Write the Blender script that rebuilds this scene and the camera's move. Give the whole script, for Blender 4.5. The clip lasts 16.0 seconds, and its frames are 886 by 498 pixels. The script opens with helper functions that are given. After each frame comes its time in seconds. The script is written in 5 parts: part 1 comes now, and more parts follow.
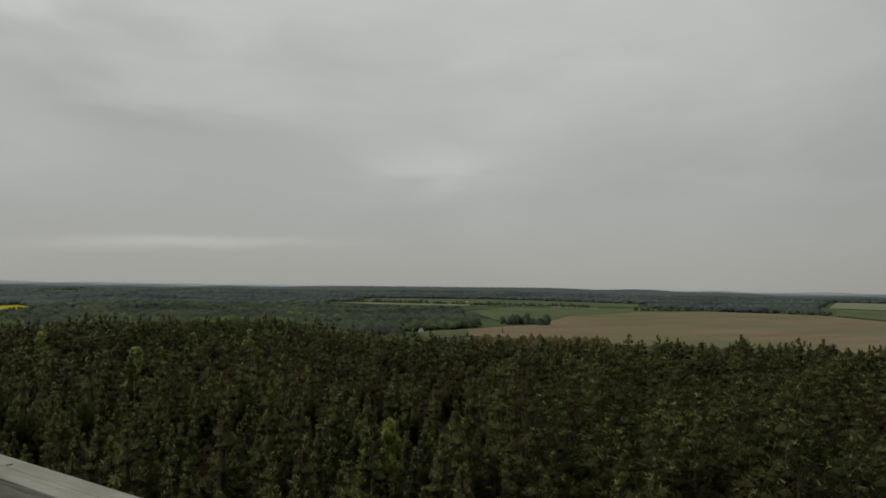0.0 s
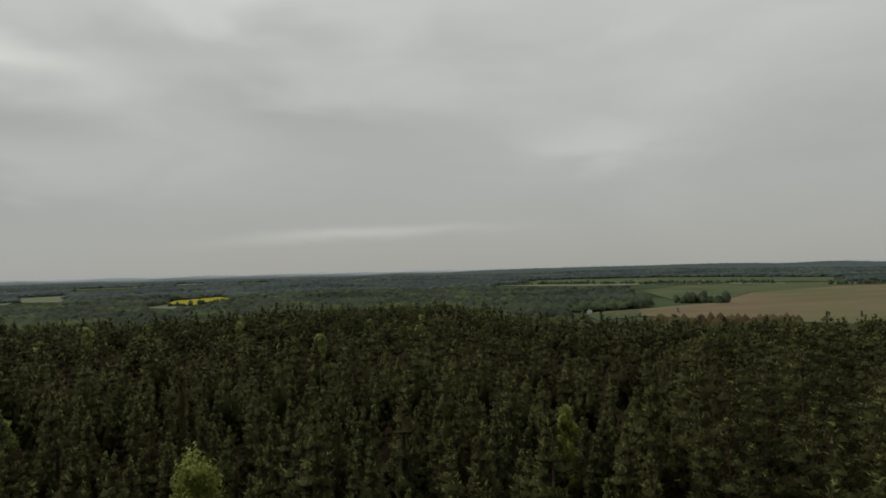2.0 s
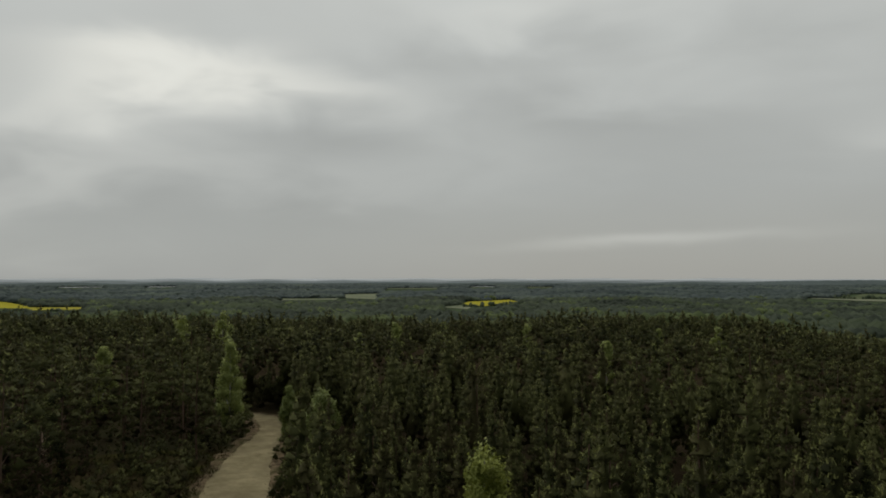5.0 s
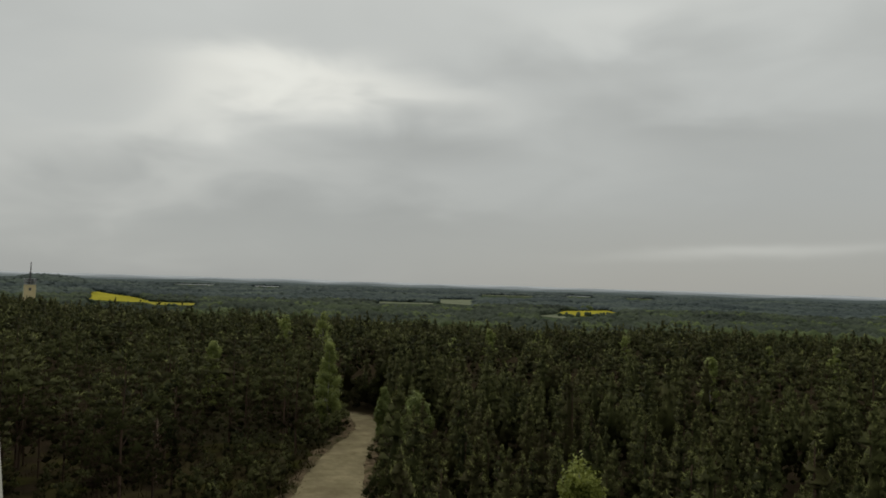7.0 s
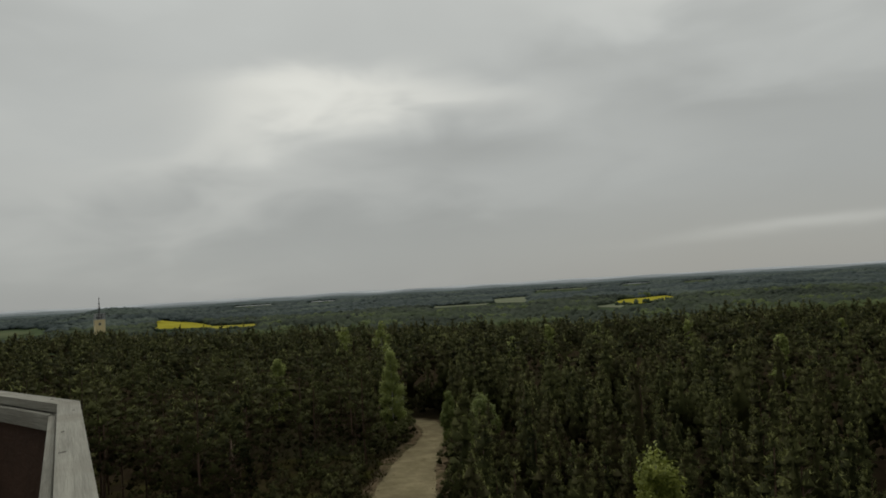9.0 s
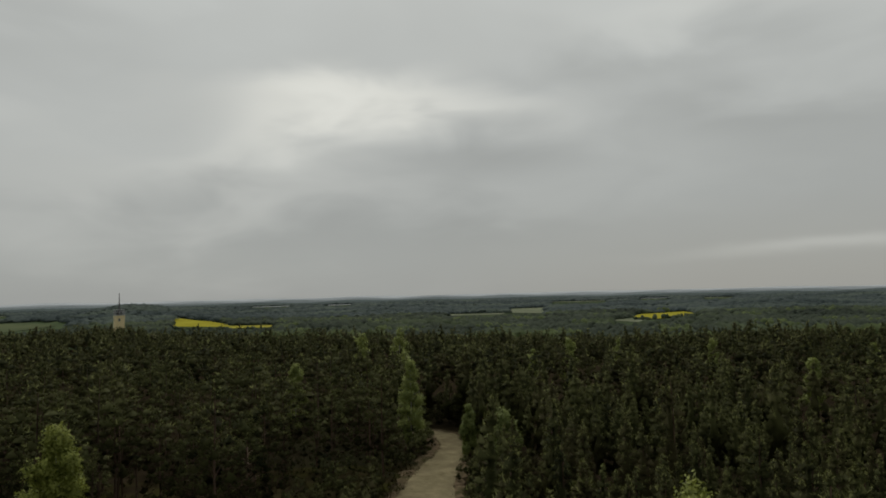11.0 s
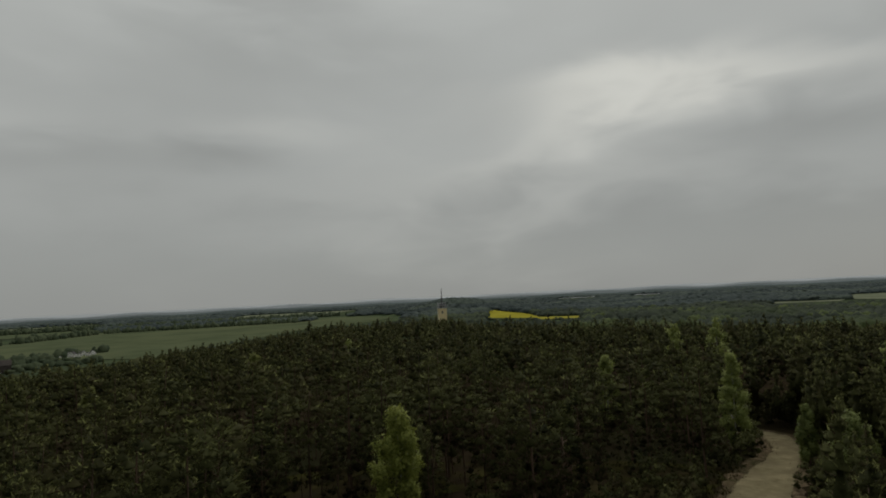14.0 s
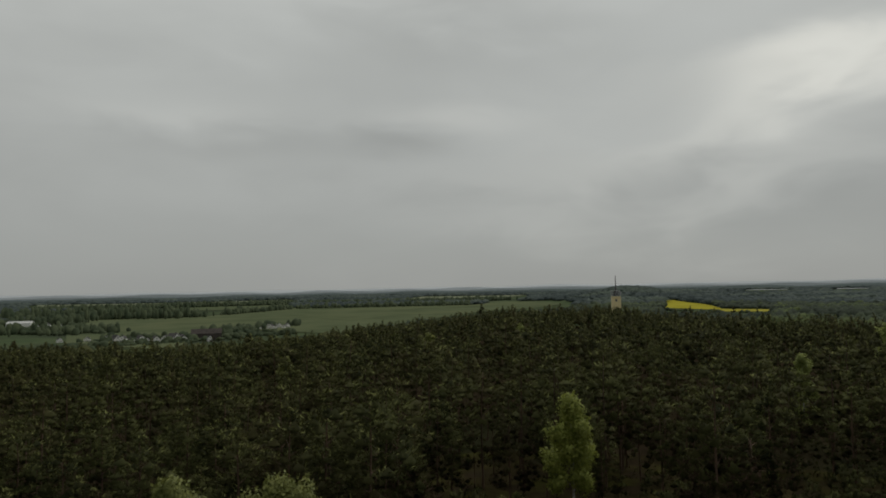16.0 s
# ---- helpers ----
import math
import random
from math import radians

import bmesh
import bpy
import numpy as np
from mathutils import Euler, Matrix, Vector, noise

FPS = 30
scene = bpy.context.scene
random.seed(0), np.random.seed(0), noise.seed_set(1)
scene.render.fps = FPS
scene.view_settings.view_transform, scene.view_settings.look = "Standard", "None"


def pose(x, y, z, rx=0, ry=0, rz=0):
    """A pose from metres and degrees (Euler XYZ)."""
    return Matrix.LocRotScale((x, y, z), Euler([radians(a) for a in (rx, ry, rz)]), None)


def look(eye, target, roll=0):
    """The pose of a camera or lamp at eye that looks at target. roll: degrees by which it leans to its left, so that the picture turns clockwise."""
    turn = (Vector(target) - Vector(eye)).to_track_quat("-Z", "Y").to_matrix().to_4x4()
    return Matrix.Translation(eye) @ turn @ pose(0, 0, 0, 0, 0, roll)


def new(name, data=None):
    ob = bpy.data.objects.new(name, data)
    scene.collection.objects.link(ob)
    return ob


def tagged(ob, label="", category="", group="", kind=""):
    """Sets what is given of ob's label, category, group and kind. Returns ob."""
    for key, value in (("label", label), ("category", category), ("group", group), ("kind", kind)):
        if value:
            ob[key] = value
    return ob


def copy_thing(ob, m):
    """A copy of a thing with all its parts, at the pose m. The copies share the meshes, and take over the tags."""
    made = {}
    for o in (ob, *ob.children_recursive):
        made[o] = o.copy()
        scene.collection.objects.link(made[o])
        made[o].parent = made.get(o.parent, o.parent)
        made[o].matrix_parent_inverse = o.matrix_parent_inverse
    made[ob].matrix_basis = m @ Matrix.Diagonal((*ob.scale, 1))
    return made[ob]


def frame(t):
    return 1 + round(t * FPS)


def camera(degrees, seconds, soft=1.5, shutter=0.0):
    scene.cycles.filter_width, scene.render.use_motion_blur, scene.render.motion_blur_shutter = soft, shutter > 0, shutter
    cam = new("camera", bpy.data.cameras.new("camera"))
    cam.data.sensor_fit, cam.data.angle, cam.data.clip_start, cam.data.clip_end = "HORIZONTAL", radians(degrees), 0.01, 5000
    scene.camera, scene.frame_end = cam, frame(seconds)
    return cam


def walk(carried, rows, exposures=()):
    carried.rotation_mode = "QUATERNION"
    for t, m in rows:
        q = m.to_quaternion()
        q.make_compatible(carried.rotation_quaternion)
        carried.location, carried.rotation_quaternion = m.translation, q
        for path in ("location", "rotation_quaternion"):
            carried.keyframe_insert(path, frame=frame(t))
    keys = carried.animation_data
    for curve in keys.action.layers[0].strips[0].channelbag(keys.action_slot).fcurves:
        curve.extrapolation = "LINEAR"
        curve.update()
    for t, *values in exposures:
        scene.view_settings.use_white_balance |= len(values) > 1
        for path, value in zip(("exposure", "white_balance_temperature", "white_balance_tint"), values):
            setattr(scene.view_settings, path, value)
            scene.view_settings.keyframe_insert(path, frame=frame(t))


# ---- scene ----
cam = camera(66.3, 16.0, soft=1.8)


def view(x, y, z, yaw, pitch, roll):
    """A pose at (x, y, z): yaw to the left of +y, pitch up, roll as in look(), in degrees."""
    a, b = radians(yaw), radians(pitch)
    way = Vector((-math.sin(a) * math.cos(b), math.cos(a) * math.cos(b), math.sin(b)))
    return look((x, y, z), Vector((x, y, z)) + way, roll)


WALK = [
    (0.0, 0.066, -1.853, 20.000, -33.864, 3.045, 0.842),
    (0.5, 0.180, -1.530, 20.005, -31.317, 2.766, 0.888),
    (1.0, 0.330, -1.252, 20.100, -27.052, 2.298, 1.463),
    (1.5, 0.398, -0.795, 20.100, -23.327, 2.162, 1.933),
    (2.0, 0.447, -0.441, 20.100, -20.118, 1.643, -1.373),
    (2.5, 0.439, -0.116, 20.100, -15.220, 1.849, 0.189),
    (3.0, 0.428, 0.079, 20.100, -10.824, 2.590, -1.229),
    (3.5, 0.357, 0.159, 20.100, -6.676, 2.030, 0.745),
    (4.0, 0.400, 0.200, 20.083, -3.386, 3.023, -2.091),
    (4.5, 0.380, 0.320, 20.067, 0.656, 2.413, 0.369),
    (5.0, 0.350, 0.420, 20.050, 3.657, 2.410, 0.019),
    (7.5, 0.155, 0.630, 20.000, 13.397, 2.956, 1.026),
    (8.0, 0.110, 0.660, 20.000, 13.864, 2.748, -1.921),
    (10.5, -0.780, 1.640, 20.240, 17.542, 3.533, -2.694),
    (11.0, -1.400, 2.200, 20.350, 17.402, 3.752, -1.363),
    (11.5, -1.625, 2.195, 20.375, 20.446, 3.318, -1.836),
    (12.0, -1.982, 2.438, 20.400, 25.922, 4.091, -2.261),
    (12.5, -1.868, 2.646, 20.400, 31.544, 3.636, -0.366),
    (13.0, -1.703, 2.720, 20.400, 35.921, 4.338, -2.659),
    (13.5, -1.583, 2.754, 20.400, 40.669, 3.035, -3.943),
    (14.0, -1.825, 2.871, 20.400, 42.634, 3.900, -2.870),
    (14.5, -2.027, 2.927, 20.400, 46.493, 3.455, -0.941),
    (15.0, -2.165, 2.943, 20.400, 49.620, 3.015, -3.461),
    (15.5, -2.218, 2.873, 20.400, 54.486, 3.679, -3.936),
    (16.0, -2.223, 2.805, 20.400, 57.117, 3.136, -1.131),
]
walk(cam, [(t, view(*row)) for t, *row in WALK], [(0.0, 0.27), (1.0, 0.25), (2.0, 0.34), (3.5, 0.34), (4.5, 0.3), (7.5, 0.35), (8.0, 0.29), (10.5, 0.22), (11.5, 0.2), (12.0, 0.07), (13.0, -0.09), (14.0, -0.05), (16.0, 0.13)])

# ---- sky, sun ----
SUN_AZ, SUN_EL = 22.0, 50.0


def node(tree, kind, **values):
    n = tree.nodes.new(kind)
    for key, value in values.items():
        n.inputs[key].default_value = value
    return n


def link(tree, a, b):
    tree.links.new(a, b)


def calc(tree, op, a, b=None, c=None):
    n = tree.nodes.new("ShaderNodeMath")
    n.operation = op
    for slot, v in zip(n.inputs, (a, b, c)):
        if v is None:
            continue
        if isinstance(v, (int, float)):
            slot.default_value = v
        else:
            link(tree, v, slot)
    return n.outputs[0]


def build_sky():
    world = bpy.data.worlds.new("overcast_sky")
    world.use_nodes = True
    scene.world = world
    nt = world.node_tree
    nt.nodes.clear()
    coord = node(nt, "ShaderNodeTexCoord")
    sep = node(nt, "ShaderNodeSeparateXYZ")
    link(nt, coord.outputs["Generated"], sep.inputs[0])
    x, y, z = sep.outputs
    # a closed deck of low cloud: soft lumps, wider than they are tall, that melt together towards the horizon
    turn = node(nt, "ShaderNodeMapping")
    turn.inputs["Rotation"].default_value = (radians(4), radians(-5), radians(18))
    turn.inputs["Scale"].default_value = (1.0, 1.0, 2.7)
    link(nt, coord.outputs["Generated"], turn.inputs[0])
    big = node(nt, "ShaderNodeTexNoise", Scale=2.3, Detail=3.0, Roughness=0.5, Distortion=0.6)
    fine = node(nt, "ShaderNodeTexNoise", Scale=6.0, Detail=3.0, Roughness=0.45, Distortion=0.4)
    link(nt, turn.outputs[0], big.inputs["Vector"])
    link(nt, turn.outputs[0], fine.inputs["Vector"])
    melt = node(nt, "ShaderNodeMapRange")
    melt.interpolation_type = "SMOOTHSTEP"
    melt.inputs["From Min"].default_value, melt.inputs["From Max"].default_value = 0.03, 0.2
    melt.inputs["To Min"].default_value, melt.inputs["To Max"].default_value = 0.25, 1.0
    link(nt, z, melt.inputs["Value"])
    fold = calc(nt, "ADD", calc(nt, "MULTIPLY", calc(nt, "SUBTRACT", big.outputs[0], 0.5), 0.34),
                calc(nt, "MULTIPLY", calc(nt, "SUBTRACT", fine.outputs[0], 0.5), 0.2))
    fold = calc(nt, "MULTIPLY", fold, melt.outputs[0])
    # thin places in the deck: direction as azimuth and height, in degrees
    az = calc(nt, "MULTIPLY", calc(nt, "ARCTAN2", calc(nt, "MULTIPLY", x, -1.0), y), 57.2958)
    el = calc(nt, "MULTIPLY", calc(nt, "ARCSINE", z), 57.2958)
    wob = calc(nt, "MULTIPLY", calc(nt, "SUBTRACT", calc(nt, "MULTIPLY_ADD", fine.outputs[0], 1.7, big.outputs[0]), 1.35), 26.0)

    def thin(a0, e0, wa, we, slant, amount):
        da = calc(nt, "SUBTRACT", az, a0)
        de = calc(nt, "SUBTRACT", calc(nt, "SUBTRACT", el, e0), calc(nt, "MULTIPLY", da, slant))
        de = calc(nt, "ADD", de, calc(nt, "MULTIPLY", wob, we * 0.075))
        q = calc(nt, "ADD", calc(nt, "POWER", calc(nt, "ABSOLUTE", calc(nt, "DIVIDE", da, wa)), 2.0),
                 calc(nt, "POWER", calc(nt, "ABSOLUTE", calc(nt, "DIVIDE", de, we)), 2.0))
        return calc(nt, "MULTIPLY", calc(nt, "EXPONENT", calc(nt, "MULTIPLY", q, -1.0)), amount)

    glow = thin(24.5, 15.6, 9.5, 2.6, 0.0, 0.19)
    for spot in ((13.5, 15.0, 7.5, 1.3, 0.03, 0.075), (32.2, 13.0, 5.5, 2.6, -0.4, 0.09), (42.0, 9.0, 15.0, 4.5, 0.0, 0.05), (26.0, 13.0, 20.0, 8.0, 0.0, 0.03), (-12.0, 12.0, 11.0, 8.0, 0.0, -0.02), (-33.0, 10.0, 6.0, 1.5, 0.0, 0.06),
                 (-2.4, 21.5, 9.0, 2.0, 0.05, 0.06), (56.0, 13.9, 7.0, 1.0, 0.0, 0.05), (79.0, 13.9, 8.0, 1.1, 0.0, 0.035), (60.0, 12.1, 4.6, 1.1, 0.0, -0.065),
                 (-8.4, 12.8, 9.0, 1.7, 0.1, -0.05), (5.0, 17.8, 10.0, 1.3, 0.0, -0.04), (13.0, 10.9, 8.0, 1.5, 0.0, -0.045), (75.0, 11.9, 9.0, 1.2, 0.0, -0.04),
                 (18.0, 5.0, 16.0, 2.2, 0.0, -0.03), (55.0, 20.0, 14.0, 4.0, 0.0, -0.04)):
        glow = calc(nt, "ADD", glow, thin(*spot))
    band = thin(-13.0, 3.0, 9.5, 0.42, -0.03, 0.075)
    base = node(nt, "ShaderNodeMapRange")
    base.inputs["From Min"].default_value, base.inputs["From Max"].default_value = 0.0, 0.42
    base.inputs["To Min"].default_value, base.inputs["To Max"].default_value = 0.29, 0.45
    link(nt, z, base.inputs["Value"])
    level = calc(nt, "MULTIPLY", base.outputs[0], calc(nt, "ADD", fold, 1.0))
    level = calc(nt, "ADD", level, calc(nt, "ADD", glow, band))
    # the deck is brighter on the side of the hidden sun
    facing = calc(nt, "ADD", calc(nt, "MULTIPLY", x, -math.sin(radians(SUN_AZ))), calc(nt, "MULTIPLY", y, math.cos(radians(SUN_AZ))))
    side = node(nt, "ShaderNodeMapRange")
    side.interpolation_type = "SMOOTHSTEP"
    side.inputs["From Min"].default_value, side.inputs["From Max"].default_value = -0.6, 0.3
    side.inputs["To Min"].default_value, side.inputs["To Max"].default_value = 0.62, 1.0
    link(nt, facing, side.inputs["Value"])
    level = calc(nt, "MULTIPLY", level, side.outputs[0])
    tone = node(nt, "ShaderNodeMix")
    tone.data_type = "RGBA"
    tone.inputs[6].default_value = (0.966, 1.0, 0.965, 1)
    tone.inputs[7].default_value = (0.998, 1.0, 0.925, 1)
    warm = node(nt, "ShaderNodeMapRange")
    warm.inputs["From Min"].default_value, warm.inputs["From Max"].default_value = 0.13, 0.0
    link(nt, z, warm.inputs["Value"])
    east = node(nt, "ShaderNodeMapRange")
    east.inputs["From Min"].default_value, east.inputs["From Max"].default_value = 22.0, -6.0
    link(nt, az, east.inputs["Value"])
    hue = calc(nt, "MULTIPLY_ADD", calc(nt, "MAXIMUM", glow, 0.0), 4.0, calc(nt, "MULTIPLY", warm.outputs[0], east.outputs[0]))
    link(nt, calc(nt, "MINIMUM", calc(nt, "ADD", hue, 0.12), 1.0), tone.inputs[0])
    cloud = node(nt, "ShaderNodeVectorMath")
    cloud.operation = "SCALE"
    link(nt, tone.outputs[2], cloud.inputs[0])
    link(nt, level, cloud.inputs["Scale"])
    clear = nt.nodes.new("ShaderNodeTexSky")
    clear.sky_type, clear.sun_disc = "NISHITA", False
    clear.sun_elevation, clear.sun_rotation = radians(SUN_EL), radians(-SUN_AZ)
    above = node(nt, "ShaderNodeBackground", Strength=0.05)
    link(nt, clear.outputs[0], above.inputs["Color"])
    deck = node(nt, "ShaderNodeBackground", Strength=1.0)
    link(nt, cloud.outputs[0], deck.inputs["Color"])
    cover = node(nt, "ShaderNodeMixShader", Fac=0.97)
    link(nt, above.outputs[0], cover.inputs[1])
    link(nt, deck.outputs[0], cover.inputs[2])
    out = node(nt, "ShaderNodeOutputWorld")
    link(nt, cover.outputs[0], out.inputs["Surface"])


build_sky()
sun = new("sun", bpy.data.lights.new("sun", "SUN"))
sun.data.energy, sun.data.angle, sun.data.color = 0.8, radians(35), (1.0, 0.96, 0.9)
a, b = radians(SUN_AZ), radians(SUN_EL)
sun.matrix_world = look((-math.sin(a) * math.cos(b) * 90, math.cos(a) * math.cos(b) * 90, math.sin(b) * 90), (0, 0, 0))


# ---- materials ----
def surface(name, low, high, scale=1.0, rough=0.8, fine=0.0, bump=0.0, bump_scale=20.0, island=0.0, third=None, third_scale=0.05, stretch=(1, 1, 1),
            metal=0.0, random_tint=0.0, shine=0.25, along=False, speckle=0.0, thin=0.0, swing=2.6):
    """Two colours mixed by noise at real size, a third in large patches, optional relief and variation from piece to piece."""
    m = bpy.data.materials.new(name)
    m.use_nodes = True
    nt = m.node_tree
    bsdf = nt.nodes["Principled BSDF"]
    bsdf.inputs["Roughness"].default_value, bsdf.inputs["Metallic"].default_value = rough, metal
    bsdf.inputs["Specular IOR Level"].default_value = shine
    geo = node(nt, "ShaderNodeNewGeometry")
    mp = node(nt, "ShaderNodeMapping")
    mp.inputs["Scale"].default_value = stretch
    link(nt, node(nt, "ShaderNodeTexCoord").outputs["Object"] if along else geo.outputs["Position"], mp.inputs[0])
    n1 = node(nt, "ShaderNodeTexNoise", Scale=scale, Detail=5.0, Roughness=0.6)
    link(nt, mp.outputs[0], n1.inputs["Vector"])
    fac = calc(nt, "MULTIPLY_ADD", calc(nt, "SUBTRACT", n1.outputs[0], 0.5), swing, 0.5)
    if fine:
        n2 = node(nt, "ShaderNodeTexNoise", Scale=scale * 9.0, Detail=4.0, Roughness=0.65)
        link(nt, mp.outputs[0], n2.inputs["Vector"])
        fac = calc(nt, "MULTIPLY_ADD", calc(nt, "SUBTRACT", n2.outputs[0], 0.5), fine, fac)
    if speckle:
        n5 = node(nt, "ShaderNodeTexNoise", Scale=7.0, Detail=3.0, Roughness=0.7)
        link(nt, mp.outputs[0], n5.inputs["Vector"])
        fac = calc(nt, "MULTIPLY_ADD", calc(nt, "SUBTRACT", n5.outputs[0], 0.5), speckle, fac)
    if island:
        fac = calc(nt, "MULTIPLY_ADD", calc(nt, "SUBTRACT", geo.outputs["Random Per Island"], 0.5), island, fac)
    if random_tint:
        info = node(nt, "ShaderNodeObjectInfo")
        fac = calc(nt, "MULTIPLY_ADD", calc(nt, "SUBTRACT", info.outputs["Random"], 0.5), random_tint, fac)
    clamp = node(nt, "ShaderNodeClamp")
    link(nt, fac, clamp.inputs[0])
    mix = node(nt, "ShaderNodeMix")
    mix.data_type = "RGBA"
    mix.inputs[6].default_value, mix.inputs[7].default_value = (*low, 1), (*high, 1)
    link(nt, clamp.outputs[0], mix.inputs[0])
    color = mix.outputs[2]
    if third:
        n3 = node(nt, "ShaderNodeTexNoise", Scale=third_scale, Detail=3.0, Roughness=0.55)
        link(nt, geo.outputs["Position"], n3.inputs["Vector"])
        step = node(nt, "ShaderNodeMapRange")
        step.inputs["From Min"].default_value, step.inputs["From Max"].default_value = 0.48, 0.68
        link(nt, n3.outputs[0], step.inputs["Value"])
        mix2 = node(nt, "ShaderNodeMix")
        mix2.data_type = "RGBA"
        link(nt, step.outputs[0], mix2.inputs[0])
        link(nt, color, mix2.inputs[6])
        mix2.inputs[7].default_value = (*third, 1)
        color = mix2.outputs[2]
    link(nt, color, bsdf.inputs["Base Color"])
    if bump:
        n4 = node(nt, "ShaderNodeTexNoise", Scale=bump_scale, Detail=4.0, Roughness=0.6)
        link(nt, mp.outputs[0], n4.inputs["Vector"])
        bp = node(nt, "ShaderNodeBump", Strength=bump, Distance=0.02)
        link(nt, n4.outputs[0], bp.inputs["Height"])
        link(nt, bp.outputs[0], bsdf.inputs["Normal"])
    if thin:
        # light that comes through thin leaves and needles
        through_leaf = node(nt, "ShaderNodeBsdfTranslucent")
        link(nt, color, through_leaf.inputs["Color"])
        both = node(nt, "ShaderNodeMixShader", Fac=thin)
        link(nt, bsdf.outputs[0], both.inputs[1])
        link(nt, through_leaf.outputs[0], both.inputs[2])
        link(nt, both.outputs[0], nt.nodes["Material Output"].inputs["Surface"])
    return m


NEEDLE = surface("pine_needles", (0.0235, 0.0275, 0.0105), (0.094, 0.1, 0.036), 0.24, 0.75, 0.15, island=0.1, third=(0.065, 0.058, 0.0245), third_scale=0.1, shine=0.05, speckle=0.2, thin=0.25, swing=3.6, random_tint=0.35)
SHOOT = surface("pine_shoots", (0.12, 0.129, 0.041), (0.21, 0.222, 0.076), 0.3, 0.75, 0.3, island=0.2, shine=0.05, thin=0.2)
# the two farther woods carry a bluish haze in their base colour
HAZED_MIDWOOD = surface("hazed_mixed_woods", (0.023, 0.031, 0.022), (0.066, 0.081, 0.055), 0.006, 0.85, 0.6, island=0.3, third=(0.078, 0.100, 0.050), third_scale=0.0075, shine=0.05)
HAZED_WOODS = surface("far_woods", (0.032, 0.045, 0.044), (0.084, 0.104, 0.098), 0.0045, 0.85, 0.5, island=0.15, third=(0.096, 0.12, 0.094), third_scale=0.0055, shine=0.05)
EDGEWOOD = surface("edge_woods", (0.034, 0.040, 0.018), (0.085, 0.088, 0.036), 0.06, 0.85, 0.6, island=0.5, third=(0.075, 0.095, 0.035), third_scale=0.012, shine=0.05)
LEAFY = surface("leafy_woods", (0.05, 0.068, 0.026), (0.105, 0.132, 0.052), 0.03, 0.85, 0.6, island=0.7, shine=0.05)
HEDGE = surface("hedge_leaves", (0.04, 0.056, 0.032), (0.088, 0.107, 0.058), 0.03, 0.85, 0.6, island=0.5, shine=0.05)
PASTURE = surface("rough_pasture", (0.06, 0.085, 0.045), (0.10, 0.125, 0.065), 0.01, 0.95, 0.5, third=(0.05, 0.062, 0.04), third_scale=0.005, shine=0.0)
# haze as base colour: each ridge tone paler and bluer than the one before
HAZED_RIDGES = [surface("hazed_hills", tuple(0.8 * c for c in tone), tone, 0.004, 1.0, 0.7, shine=0.0, stretch=(1, 1, 12))
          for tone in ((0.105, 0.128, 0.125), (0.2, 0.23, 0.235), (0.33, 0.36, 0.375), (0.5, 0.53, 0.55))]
BIRCH = surface("birch_leaves", (0.18, 0.21, 0.038), (0.38, 0.41, 0.095), 0.8, 0.6, 0.5, island=0.7, thin=0.3)
ALDER = surface("alder_leaves", (0.14, 0.175, 0.05), (0.3, 0.345, 0.106), 0.8, 0.6, 0.5, island=0.7, thin=0.3)
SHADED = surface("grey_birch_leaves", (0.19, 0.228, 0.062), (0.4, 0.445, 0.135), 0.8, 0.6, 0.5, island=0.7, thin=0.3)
BLOSSOM = surface("young_oak_leaves", (0.13, 0.15, 0.04), (0.30, 0.315, 0.098), 0.9, 0.6, 0.5, island=0.8, thin=0.3)
BARK = surface("pine_bark", (0.06, 0.042, 0.03), (0.16, 0.10, 0.065), 3.0, 0.9, 0.6, 0.5, 30.0, stretch=(1, 1, 0.3))
SNAG = surface("dead_wood", (0.2, 0.135, 0.095), (0.42, 0.31, 0.22), 4.0, 0.9, 0.6, 0.4, 30.0, stretch=(1, 1, 0.3))
PALE_BARK = surface("birch_bark", (0.18, 0.17, 0.15), (0.62, 0.6, 0.55), 5.0, 0.8, 0.5, 0.3, 40.0, stretch=(1, 1, 2.0))
FLOOR = surface("forest_floor", (0.026, 0.019, 0.012), (0.05, 0.038, 0.022), 0.35, 0.95, 0.9, 0.6, 6.0, third=(0.034, 0.036, 0.017), third_scale=0.03, shine=0.0)
GRASS = surface("rough_grass", (0.026, 0.021, 0.011), (0.058, 0.048, 0.022), 0.5, 0.95, 0.8, 0.5, 8.0, third=(0.056, 0.056, 0.016), third_scale=0.2, shine=0.0)
SAND = surface("road_sand", (0.155, 0.13, 0.074), (0.29, 0.248, 0.147), 0.55, 0.95, 0.9, 0.5, 12.0, third=(0.18, 0.15, 0.09), third_scale=0.3, shine=0.0)
SHOULDER = surface("road_bank", (0.07, 0.048, 0.03), (0.2, 0.155, 0.095), 0.9, 0.95, 0.9, 0.8, 7.0, third=(0.06, 0.055, 0.025), third_scale=0.35, shine=0.0)
MEADOW = surface("meadow", (0.084, 0.104, 0.056), (0.128, 0.147, 0.082), 0.012, 0.95, 0.4, third=(0.125, 0.14, 0.075), third_scale=0.006, shine=0.0)
SOIL = surface("bare_soil", (0.17, 0.135, 0.085), (0.235, 0.19, 0.125), 0.01, 0.95, 0.4, third=(0.15, 0.155, 0.08), third_scale=0.004, stretch=(0.5, 1.6, 1), shine=0.0)
PALERAPE = surface("rape_blossom", (0.28, 0.255, 0.04), (0.38, 0.345, 0.065), 0.03, 0.9, 0.5, shine=0.0)
